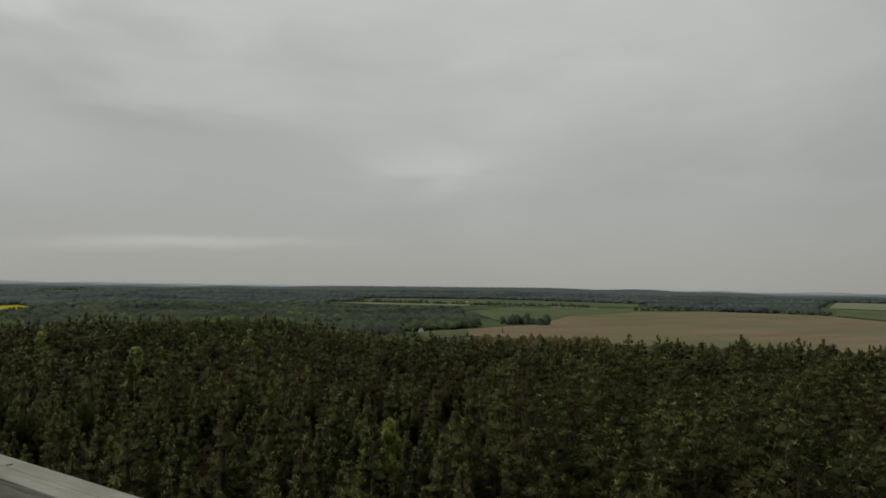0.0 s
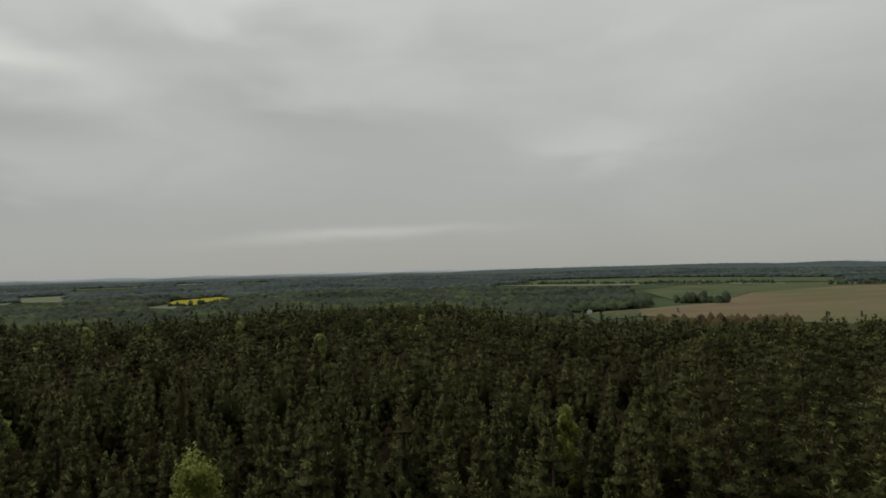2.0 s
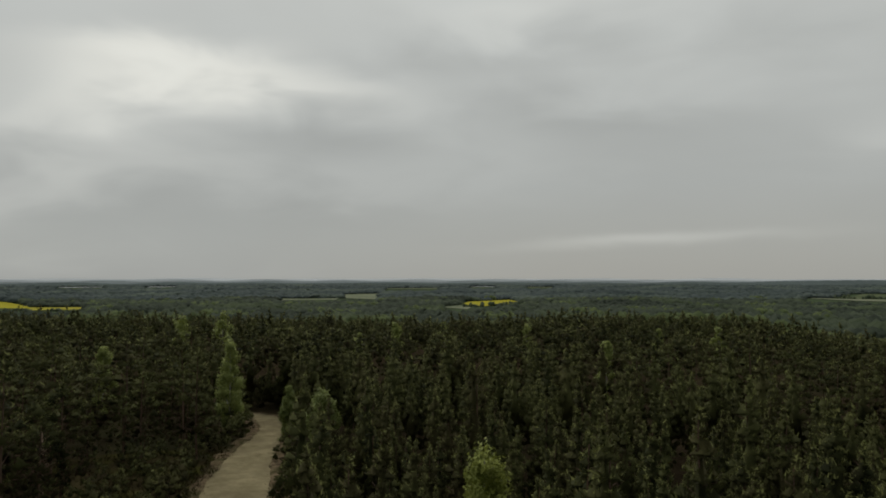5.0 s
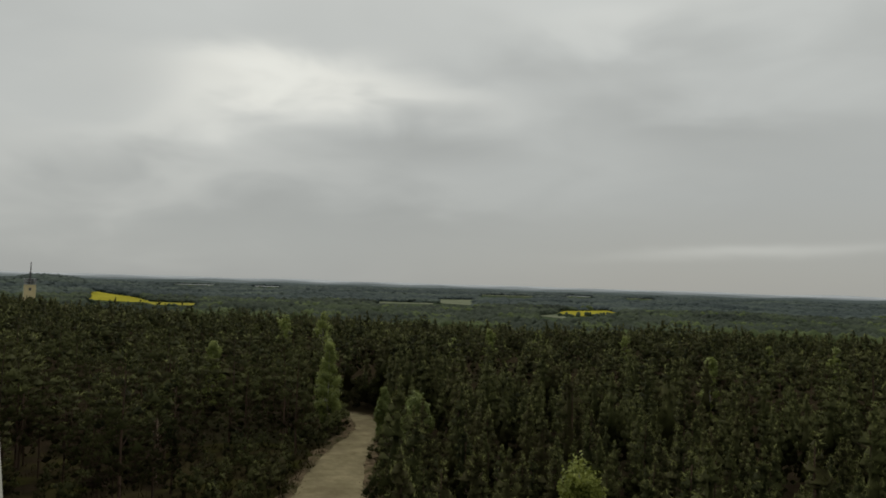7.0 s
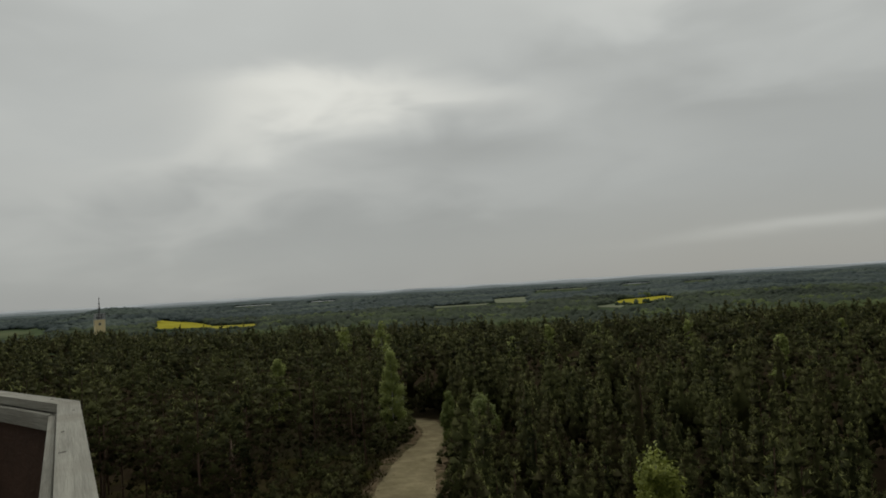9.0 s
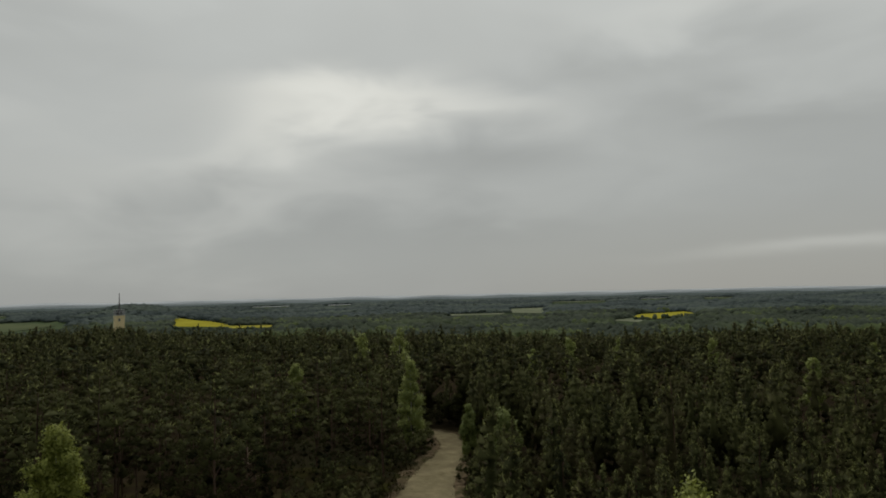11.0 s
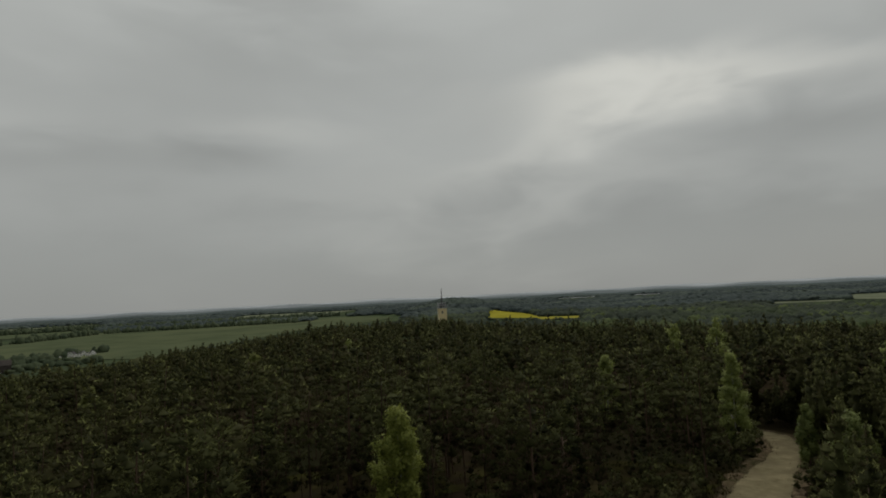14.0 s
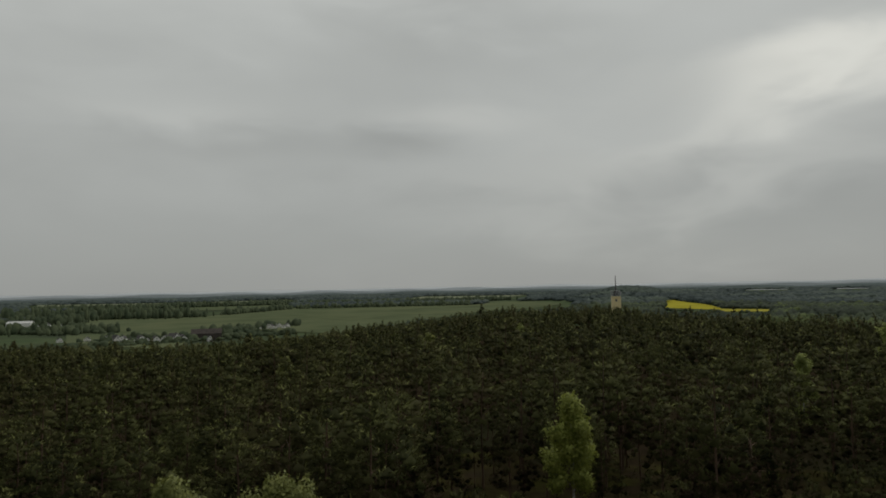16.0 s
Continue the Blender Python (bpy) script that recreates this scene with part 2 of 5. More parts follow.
TWIG = surface("dry_twigs", (0.05, 0.034, 0.024), (0.105, 0.072, 0.05), 1.2, 0.9, 0.6, shine=0.0)
RAPE = surface("rape_blossom", (0.29, 0.26, 0.03), (0.40, 0.36, 0.05), 0.03, 0.9, 0.5, shine=0.0)
PALEFIELD = surface("pale_stubble", (0.15, 0.17, 0.11), (0.23, 0.245, 0.165), 0.02, 0.95, 0.4, shine=0.0)
WATER = surface("far_water", (0.26, 0.285, 0.29), (0.34, 0.37, 0.375), 0.01, 0.3)
TIMBER = surface("weathered_timber", (0.2, 0.194, 0.16), (0.375, 0.366, 0.305), 1.5, 0.85, 1.0, 0.5, 8.0, random_tint=0.3, stretch=(0.8, 16, 16), along=True, third=(0.245, 0.234, 0.19), third_scale=3.5)
DARKWOOD = surface("stained_boards", (0.045, 0.026, 0.017), (0.085, 0.05, 0.033), 3.0, 0.8, 0.7, 0.4, 40.0, random_tint=0.4)
RUST = surface("rusty_nail", (0.05, 0.04, 0.035), (0.09, 0.07, 0.055), 30.0, 0.7)
WALLS = surface("render_white", (0.83, 0.82, 0.79), (0.91, 0.9, 0.87), 0.2, 0.85, 0.4, random_tint=0.6)
ROOFS = surface("roof_tiles", (0.035, 0.035, 0.036), (0.09, 0.083, 0.08), 0.3, 0.85, 0.5, random_tint=0.9)
BARNWOOD = surface("barn_boards", (0.05, 0.042, 0.038), (0.095, 0.08, 0.07), 0.4, 0.9, 0.5)
SHEET = surface("pale_sheet_roof", (0.5, 0.5, 0.49), (0.62, 0.62, 0.6), 0.1, 0.6, 0.3)
CLADDING = surface("yellow_cladding", (0.80, 0.66, 0.36), (0.90, 0.76, 0.46), 0.3, 0.7, 0.5, random_tint=0.3)
STEEL = surface("grey_steel", (0.4, 0.4, 0.41), (0.54, 0.54, 0.55), 0.5, 0.5, 0.3)
MASTPAINT = surface("mast_paint", (0.06, 0.055, 0.06), (0.10, 0.085, 0.085), 0.5, 0.6, 0.3)
PANE = surface("window_glass", (0.03, 0.035, 0.04), (0.05, 0.055, 0.06), 0.5, 0.12)

# ---- plan: azimuth in degrees to the left of +y, distance in metres ----
EYE = 20.0


def polar(az, r):
    a = np.radians(az)
    return -np.sin(a) * r, np.cos(a) * r


EDGE_AZ = [-180, -90, -60, -45, -32, -20, -8, 4, 17, 30, 39, 47, 53, 58, 64, 70, 79, 90, 130, 180]
EDGE_R = [260, 240, 235, 235, 240, 330, 330, 330, 330, 330, 380, 450, 450, 430, 400, 370, 350, 380, 300, 260]
EDGE_DIP = [3.5, 3.4, 4.0, 4.35, 4.5, 2.75, 2.85, 3.4, 3.0, 2.55, 2.15, 1.7, 1.8, 2.5, 3.1, 3.7, 4.2, 3.4, 3.5, 3.5]


def edge(az):
    r = np.interp(az, EDGE_AZ, EDGE_R)
    return r, EYE - 12.5 - r * np.tan(np.radians(np.interp(az, EDGE_AZ, EDGE_DIP)))


# wooded swells in the valley: azimuth, half width in degrees, distance, half depth, height
HILLS = [(29, 5, 2150, 240, 4.0), (22, 4, 1750, 180, 9.0), (16, 5, 2450, 240, 10.0), (-8, 5, 1900, 220, 10.0), (-15, 6, 2550, 280, 11.0), (-13, 6, 1150, 140, 7.0),
         (20, 5, 1000, 120, 6.0), (27, 4, 900, 110, 7.0), (-20, 5, 800, 110, 6.0), (-5, 4, 900, 110, 5.0), (38, 3, 2500, 240, 11.0), (-22, 4, 1600, 160, 8.0)]


def land(x, y):
    """The height of the ground: a wooded hill, a wide valley round it, then land that rises slowly to the horizon."""
    x, y = np.asarray(x, float), np.asarray(y, float)
    r, az = np.hypot(x, y), np.degrees(np.arctan2(-x, y))
    er, ez = edge(az)
    near = ez * np.clip(r / er, 0, 1) ** 1.6
    s = np.clip((r - er) / 300.0, 0, 1)
    valley = -30.0 + 22.0 * np.clip((r - 1700.0) / 3200.0, 0, 1)
    z = near + (valley - ez) * s * s * (3 - 2 * s) * (r > er)
    z = z + 31.0 * np.exp(-(((az - 42.0) / 4.2) ** 2) - ((r - 1900.0) / 330.0) ** 2)
    z = z + 9.0 * np.exp(-(((az + 36.0) / 9.0) ** 2) - ((r - 2900.0) / 400.0) ** 2)
    for a0, wa, r0, wr, rise in HILLS:
        z = z + rise * np.exp(-(((az - a0) / wa) ** 2) - ((r - r0) / wr) ** 2)
    z = np.where(r > 3150, z + (-30.0 - z) * np.clip((r - 3150) / 350.0, 0, 1), z)
    return z


def mesh_object(name, verts, faces, materials, slots=None, smooth=False, parent=None, normals=None):
    me = bpy.data.meshes.new(name)
    verts, faces = np.asarray(verts, np.float32), np.asarray(faces, np.int32)
    k = faces.shape[1]
    me.vertices.add(len(verts))
    me.vertices.foreach_set("co", verts.ravel())
    me.loops.add(faces.size)
    me.loops.foreach_set("vertex_index", faces.ravel())
    me.polygons.add(len(faces))
    me.polygons.foreach_set("loop_start", np.arange(0, faces.size, k, dtype=np.int32))
    for m in materials:
        me.materials.append(m)
    if slots is not None:
        me.polygons.foreach_set("material_index", np.asarray(slots, np.int32))
    if smooth:
        me.polygons.foreach_set("use_smooth", np.ones(len(faces), bool))
    me.update(calc_edges=True)
    me.validate()
    if normals is not None:
        me.normals_split_custom_set_from_vertices(np.asarray(normals, np.float32))
    ob = new(name, me)
    ob.parent = parent
    return ob


def part(name, bm, material, parent, label=""):
    me = bpy.data.meshes.new(name)
    bm.to_mesh(me)
    bm.free()
    me.materials.append(material)
    ob = new(name, me)
    ob.parent = parent
    if label:
        tagged(ob, label)
    return ob


def box(bm, size, at=(0, 0, 0), turn=0.0, bevel=0.0):
    r = bmesh.ops.create_cube(bm, size=1.0)
    bmesh.ops.scale(bm, vec=size, verts=r["verts"])
    if bevel:
        es = list({e for v in r["verts"] for e in v.link_edges})
        r = bmesh.ops.bevel(bm, geom=es, offset=bevel, segments=2, affect="EDGES")
    bmesh.ops.transform(bm, matrix=Matrix.Translation(at) @ Matrix.Rotation(turn, 4, "Z"), verts=r["verts"])
    return r["verts"]


# ---- ground ----
def build_ground():
    az = np.concatenate([np.arange(-110, 120, 1.5), np.arange(120.5, 249, 5.0)])
    rr = np.concatenate([[0.5], 12.0 * 1.033 ** np.arange(0, 186)])
    rr = rr[rr < 4980]
    A, R = np.meshgrid(az, rr)
    X, Y = polar(A, R)
    Z = land(X, Y)
    n, m = len(rr), len(az)
    i, j = np.meshgrid(np.arange(n - 1), np.arange(m), indexing="ij")
    k = (j + 1) % m
    faces = np.stack([i * m + j, i * m + k, (i + 1) * m + k, (i + 1) * m + j], -1).reshape(-1, 4)[:, ::-1]
    ob = mesh_object("ground", np.stack([X, Y, Z], -1).reshape(-1, 3), faces, [FLOOR, PASTURE], ((faces // m).min(1) >= np.searchsorted(rr, 430)).astype(int), smooth=True)
    tagged(ob, "brown and green forest floor running out to the horizon", "ground", kind="structure")


build_ground()


def build_distance():
    """Low wooded ridges, one behind the other, up to the edge of sight. Their paler tones outward are haze put into the
    base colour.
    """
    g = np.random.default_rng(5)
    az = np.arange(-100, 121, 0.1)
    names = ("low dark wooded ridge at the foot of the sky", "wooded ridge in the distance, tinted blue grey for haze", "ridge far off, tinted pale blue grey for haze", "last line of hills on the horizon, tinted palest for haze")
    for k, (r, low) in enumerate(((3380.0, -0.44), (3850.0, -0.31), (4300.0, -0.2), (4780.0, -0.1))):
        roll = np.zeros(len(az))
        for n in range(7):
            roll += g.uniform(0.3, 1.0) * np.sin(az * g.uniform(0.12, 1.1) + g.uniform(0, 6.3))
        tops = np.interp(az, az[::2], g.uniform(0, 1, len(az[::2])))
        top = low + 0.022 * roll + 0.022 * tops * (1.3 - 0.3 * k)
        if k == 0:
            top = top + 0.28 * np.exp(-(((az + 39) / 20) ** 4))
        verts = []
        for rr, z in ((r - 230, np.full(len(az), -34.0)), (r, EYE + r * np.tan(np.radians(top))), (r + 110, np.full(len(az), -34.0))):
            X, Y = polar(az, rr)
            verts.append(np.stack([X, Y, z], -1))
        n = len(az)
        i, j = np.meshgrid(np.arange(2), np.arange(n - 1), indexing="ij")
        faces = np.stack([i * n + j, i * n + j + 1, (i + 1) * n + j + 1, (i + 1) * n + j], -1).reshape(-1, 4)[:, ::-1]
        tagged(mesh_object("backdrop", np.concatenate(verts), faces, [HAZED_RIDGES[k]], smooth=True), names[k], "hills", kind="structure")


build_distance()

ROAD = [(12, 26, 9.0), (30, 23.5, 9.0), (50, 21.0, 8.6), (66, 20.2, 7.3), (74, 19.85, 6.4), (80, 19.4, 5.8), (86, 18.8, 5.2), (92, 18.1, 4.5), (98, 17.5, 3.5), (104, 17.45, 3.5),
        (109, 17.9, 4.2), (112.5, 19.2, 4.2), (114.2, 21.0, 3.8), (115, 23.5, 3.6)]


def road_at(r):
    rs, azs, ws = zip(*ROAD)
    return np.interp(r, rs, azs), np.interp(r, rs, ws)


def road_line():
    """Points along the middle of the road, a metre apart or less, with its width there."""
    k = np.linspace(0, len(ROAD) - 1, 260)
    r, a, w = (np.interp(k, np.arange(len(ROAD)), c) for c in zip(*ROAD))
    x, y = polar(a, r)
    p = np.stack([x, y, w], -1)
    for _ in range(12):
        p[1:-1] = (p[:-2] + p[1:-1] * 2 + p[2:]) / 4
    return p


ROAD_LINE = road_line()


def build_road():
    across = 11
    way = np.gradient(ROAD_LINE[:, :2], axis=0)
    way /= np.linalg.norm(way, axis=1, keepdims=True)
    n = len(ROAD_LINE)
    s = np.arange(n) * 0.5
    u = np.linspace(-1, 1, across)[None]
    edge_l = 0.2 * np.sin(s * 0.5) + 0.12 * np.sin(s * 1.27 + 1)
    edge_r = 0.2 * np.sin(s * 0.43 + 2) + 0.12 * np.sin(s * 1.13)
    half = ROAD_LINE[:, 2:] / 2 + np.where(u < 0, edge_l[:, None], edge_r[:, None])
    X = ROAD_LINE[:, :1] + way[:, 1:] * u * half
    Y = ROAD_LINE[:, 1:2] - way[:, :1] * u * half
    Z = land(X, Y) + 0.1 + 0.02 * np.cos(u * 2 * np.pi) - 0.12 * (np.abs(u) > 0.99)
    i, j = np.meshgrid(np.arange(n - 1), np.arange(across - 1), indexing="ij")
    faces = np.stack([i * across + j, i * across + j + 1, (i + 1) * across + j + 1, (i + 1) * across + j], -1).reshape(-1, 4)
    ob = mesh_object("road", np.stack([X, Y, Z], -1).reshape(-1, 3), faces, [SAND], smooth=True)
    tagged(ob, "pale sandy forest road with soft worn ruts", "road", kind="structure")


build_road()


def build_shoulders():
    """Ragged strips of brown soil and loose sand along both sides of the road."""
    way = np.gradient(ROAD_LINE[:, :2], axis=0)
    way /= np.linalg.norm(way, axis=1, keepdims=True)
    s = np.arange(len(ROAD_LINE)) * 0.5
    for side, wide in ((-1, 1.7), (1, 1.0)):
        u = np.linspace(0, 1, 6)[None]
        ragged = wide * (1 + 0.35 * np.interp(s, s[::5], np.random.default_rng(8 + side).normal(0, 1, len(s[::5]))))[:, None].clip(0.3, 2)
        off = side * (ROAD_LINE[:, 2:] / 2 - 0.15 + u * (ragged + 0.15))
        X, Y = ROAD_LINE[:, :1] + way[:, 1:] * off, ROAD_LINE[:, 1:2] - way[:, :1] * off
        Z = land(X, Y) + 0.02 + 0.14 * np.sin(np.pi * u) * (0.6 + 0.4 * np.sin(s * 0.41 + 2 * side))[:, None]
        i, j = np.meshgrid(np.arange(len(s) - 1), np.arange(5), indexing="ij")
        faces = np.stack([i * 6 + j, i * 6 + j + 1, (i + 1) * 6 + j + 1, (i + 1) * 6 + j], -1).reshape(-1, 4)
        tagged(mesh_object("road_shoulder", np.stack([X, Y, Z], -1).reshape(-1, 3), faces if side > 0 else faces[:, ::-1], [SHOULDER], smooth=True),
               "ragged bank of brown soil and sand along a road", "shoulder", kind="structure")


build_shoulders()

FIELDS = [
    ("bare_field", SOIL, "wide bare brown field of tilled soil", [(-32.3, 720), (-36, 765), (-42, 895), (-44.5, 1180), (-50, 1420), (-56, 1580), (-63, 1530), (-67, 1320), (-80, 1250), (-80, 560), (-66, 590), (-46, 620), (-36, 670)]),
    ("meadow", MEADOW, "green meadow beyond a bare field", [(-36.2, 1300), (-38.5, 985), (-42, 900), (-44.4, 1185), (-50, 1425), (-56, 1585), (-52.6, 1715), (-46.5, 1600), (-40, 1600)]),
    ("meadow", MEADOW, "narrow green strip beside a bare field", [(-31.6, 700), (-36, 758), (-37.5, 690), (-33, 620)]),
    ("meadow", PALEFIELD, "long pale green strip of far grassland", [(-24.8, 1690), (-31.8, 1640), (-38.5, 1650), (-46.8, 1610), (-46.8, 1680), (-38, 1760), (-30, 1800), (-24.8, 1790)]),
    ("meadow", MEADOW, "far green grassland before a wooded ridge", [(-27, 1810), (-38, 1770), (-50, 1760), (-50, 2050), (-38, 2250), (-28, 2200)]),
    ("stubble_field", PALEFIELD, "pale far stubble field between dark woods", [(-63.5, 2050), (-80, 1950), (-80, 2900), (-64, 2750)]),
    ("meadow", MEADOW, "rough meadow with scattered bushes", [(-64, 1560), (-68, 1330), (-80, 1270), (-80, 1900), (-64, 1980)]),
    ("rape_field", RAPE, "bright yellow rape field in full blossom", [(2.1, 1270), (0.4, 1170), (-1.2, 1215), (-3.2, 1350), (-1.9, 1510), (1.4, 1390)]),
    ("stubble_field", PALEFIELD, "narrow pale field edge beside yellow rape", [(3.9, 1130), (1.6, 1060), (1.2, 1120), (2.2, 1210)]),
    ("rape_field", RAPE, "yellow rape field behind dark pine tops", [(39.2, 1340), (39.0, 1640), (36.3, 1540), (35.1, 1380), (34.9, 1260)]),
    ("rape_field", PALERAPE, "pale yellow rape strip behind pine tops", [(34.95, 1300), (31.4, 1270), (31.4, 1180), (35.0, 1190)]),
    ("stubble_field", PALEFIELD, "pale grey green field among far woods", [(12.1, 1640), (9.0, 1540), (9.0, 1980), (11.9, 1930)]),
    ("stubble_field", PALEFIELD, "thin pale strip of field among far woods", [(17.2, 1500), (12.6, 1530), (12.3, 1620), (17.0, 1590)]),
    ("meadow", MEADOW, "broad green field of young corn by a village", [(86, 1460), (77.2, 1377), (69.6, 1800), (54.5, 1740), (53, 2000), (48.9, 1880), (47, 1590), (54.6, 1260), (65.9, 760), (72.7, 880), (76.5, 760), (79, 640), (86, 760)]),
    ("meadow", MEADOW, "far green field beyond a row of trees", [(88, 1760), (72, 1850), (70, 2100), (88, 2050)]),
    ("stubble_field", PALEFIELD, "pale far field below a dark wood", [(88, 2650), (79, 2550), (70, 2600), (70, 2750), (79, 2720), (88, 2900)]),
    ("stubble_field", PALEFIELD, "pale far strip on the plain", [(60, 2500), (52, 2450), (50, 2750), (59, 2800)]),
    ("lake", WATER, "far lake, a pale strip of still water", [(34.6, 3040), (32.0, 3010), (29.9, 3050), (30.2, 3120), (32.5, 3100)]),
    ("lake", WATER, "distant pale strip of water before woods", [(27.9, 3030), (26.0, 3010), (24.6, 3040), (25.2, 3120), (27.0, 3110)]),
    ("lake", WATER, "thin distant strip of pale water", [(2.0, 2960), (0.4, 2930), (-1.2, 2960), (-0.6, 3030), (1.0, 3010)]),
    ("stubble_field", PALEFIELD, "thin pale field close to the horizon", [(-3.2, 2850), (-5.8, 2800), (-5.8, 2890), (-3.2, 2950)]),
    ("stubble_field", PALEFIELD, "pale strip of farmland near the horizon", [(8.5, 2560), (4, 2600), (4, 2700), (8.5, 2660)]),
]
POLYGONS = []
CLEARINGS = [np.array([polar(*p) for p in ring]) for ring in (
    [(67, 500), (94, 480), (94, 1300), (84, 1300), (80, 900), (69, 1000)],
    [(41.6, 548), (44.2, 548), (44.2, 585), (41.6, 585)])]
for name, mat, label, ring in FIELDS:
    pts = np.array([polar(a, r) for a, r in ring])
    POLYGONS.append(pts)
    bm = bmesh.new()
    f = bm.faces.new([bm.verts.new((px, py, 0)) for px, py in pts])
    bmesh.ops.triangulate(bm, faces=[f])
    bmesh.ops.subdivide_edges(bm, edges=bm.edges[:], cuts=5, use_grid_fill=True)
    for v in bm.verts:
        v.co.z = float(land(v.co.x, v.co.y)) + 0.5 + 0.0004 * math.hypot(v.co.x, v.co.y)
    bmesh.ops.recalc_face_normals(bm, faces=bm.faces[:])
    if bm.faces[:][0].normal.z < 0:
        bmesh.ops.reverse_faces(bm, faces=bm.faces[:])
    me = bpy.data.meshes.new(name)
    bm.to_mesh(me)
    bm.free()
    me.materials.append(mat)
    tagged(new(name, me), label, "lake" if name == "lake" else "field", kind="structure")


def in_polygon(X, Y, pts, grow=1.0):
    c = pts.mean(0)
    q = c + (pts - c) * grow
    inside = np.zeros(np.shape(X), bool)
    j = len(q) - 1
    for i in range(len(q)):
        cross = (q[i, 1] > Y) != (q[j, 1] > Y)
        with np.errstate(divide="ignore", invalid="ignore"):
            xi = (q[j, 0] - q[i, 0]) * (Y - q[i, 1]) / (q[j, 1] - q[i, 1]) + q[i, 0]
        inside ^= cross & (X < xi)
        j = i
    return inside


def in_fields(X, Y):
    hit = np.zeros(np.shape(X), bool)
    for pts in POLYGONS:
        for s in np.arange(1.0, 1.27, 0.022):
            hit |= in_polygon(X * s, Y * s, pts, 1.07)
    for pts in CLEARINGS:
        hit |= in_polygon(X, Y, pts)
    return hit


# ---- trees ----
def unit(v):
    return v / np.maximum(np.linalg.norm(v, axis=-1, keepdims=True), 1e-9)


def spikes(rng, base, way, length, width, spread, face=None):
    """Flat tapering needles: one triangle for each row of base and way, turned towards face where that is given."""
    n = len(base)
    d = unit(way + rng.normal(0, spread, (n, 3)))
    turn = rng.normal(0, 1, (n, 3)) if face is None else face + rng.normal(0, 0.3, (n, 3))
    side = unit(np.cross(d, turn)) * (width * rng.uniform(0.7, 1.3, n))[:, None]
    tip = base + d * (length * rng.uniform(0.7, 1.25, n))[:, None]
    v = np.stack([base - side, base + side, tip], 1).reshape(-1, 3)
    return v, np.arange(3 * n).reshape(-1, 3)


def heart(rng, height, radius, low, lean, tiers, sides):
    """The dense body of a young crown: tiers of branches, each wide at its foot and drawn in above."""
    v, f = [], []
    for t in range(tiers):
        for s, g in ((t / tiers, 0.78), ((t + 0.72) / tiers, 0.5)):
            r = radius * (1 - s) ** 0.95 * g
            z = height * (low + (0.97 - low) * s)
            for i in range(sides):
                a = 2 * math.pi * (i + rng.uniform(-0.3, 0.3)) / sides + 0.4 * t
                q = r * (rng.uniform(0.6, 1.2) if g > 0.7 else rng.uniform(0.8, 1.1))
                v.append((q * math.cos(a) + lean[0] * z, q * math.sin(a) + lean[1] * z, z + rng.uniform(-0.12, 0.12) + (0.12 * q if g > 0.7 else 0)))
    top = len(v)
    v.append((lean[0] * height, lean[1] * height, height * 0.99))
    n = 2 * tiers
    for j in range(n - 1):
        for i in range(sides):
            q = (i + 1) % sides
            f += [(j * sides + i, j * sides + q, (j + 1) * sides + q), (j * sides + i, (j + 1) * sides + q, (j + 1) * sides + i)]
    f += [((n - 1) * sides + i, (n - 1) * sides + (i + 1) % sides, top) for i in range(sides)]
    return np.array(v), np.array(f)


def pads(rng, centre, across, tall):
    """Cushions of foliage: uneven flattened eight-sided lumps, one for each row of centre."""
    n = len(centre)
    ring = np.array([(1, 0, 0), (0, 1, 0), (-1, 0, 0), (0, -1, 0), (0, 0, 1), (0, 0, -0.6)], float)
    v = np.repeat(ring[None], n, 0) * rng.uniform(0.7, 1.3, (n, 6, 1))
    a = rng.uniform(0, 2 * np.pi, n)
    c, s = np.cos(a)[:, None], np.sin(a)[:, None]
    x, y = v[:, :, 0] * c - v[:, :, 1] * s, v[:, :, 0] * s + v[:, :, 1] * c
    v = np.stack([x * across[:, None], y * across[:, None], v[:, :, 2] * tall[:, None]], -1) + centre[:, None]
    f = np.array([(0, 1, 4), (1, 2, 4), (2, 3, 4), (3, 0, 4), (1, 0, 5), (2, 1, 5), (3, 2, 5), (0, 3, 5)])
    return v.reshape(-1, 3), (f[None] + (np.arange(n) * 6)[:, None, None]).reshape(-1, 3)


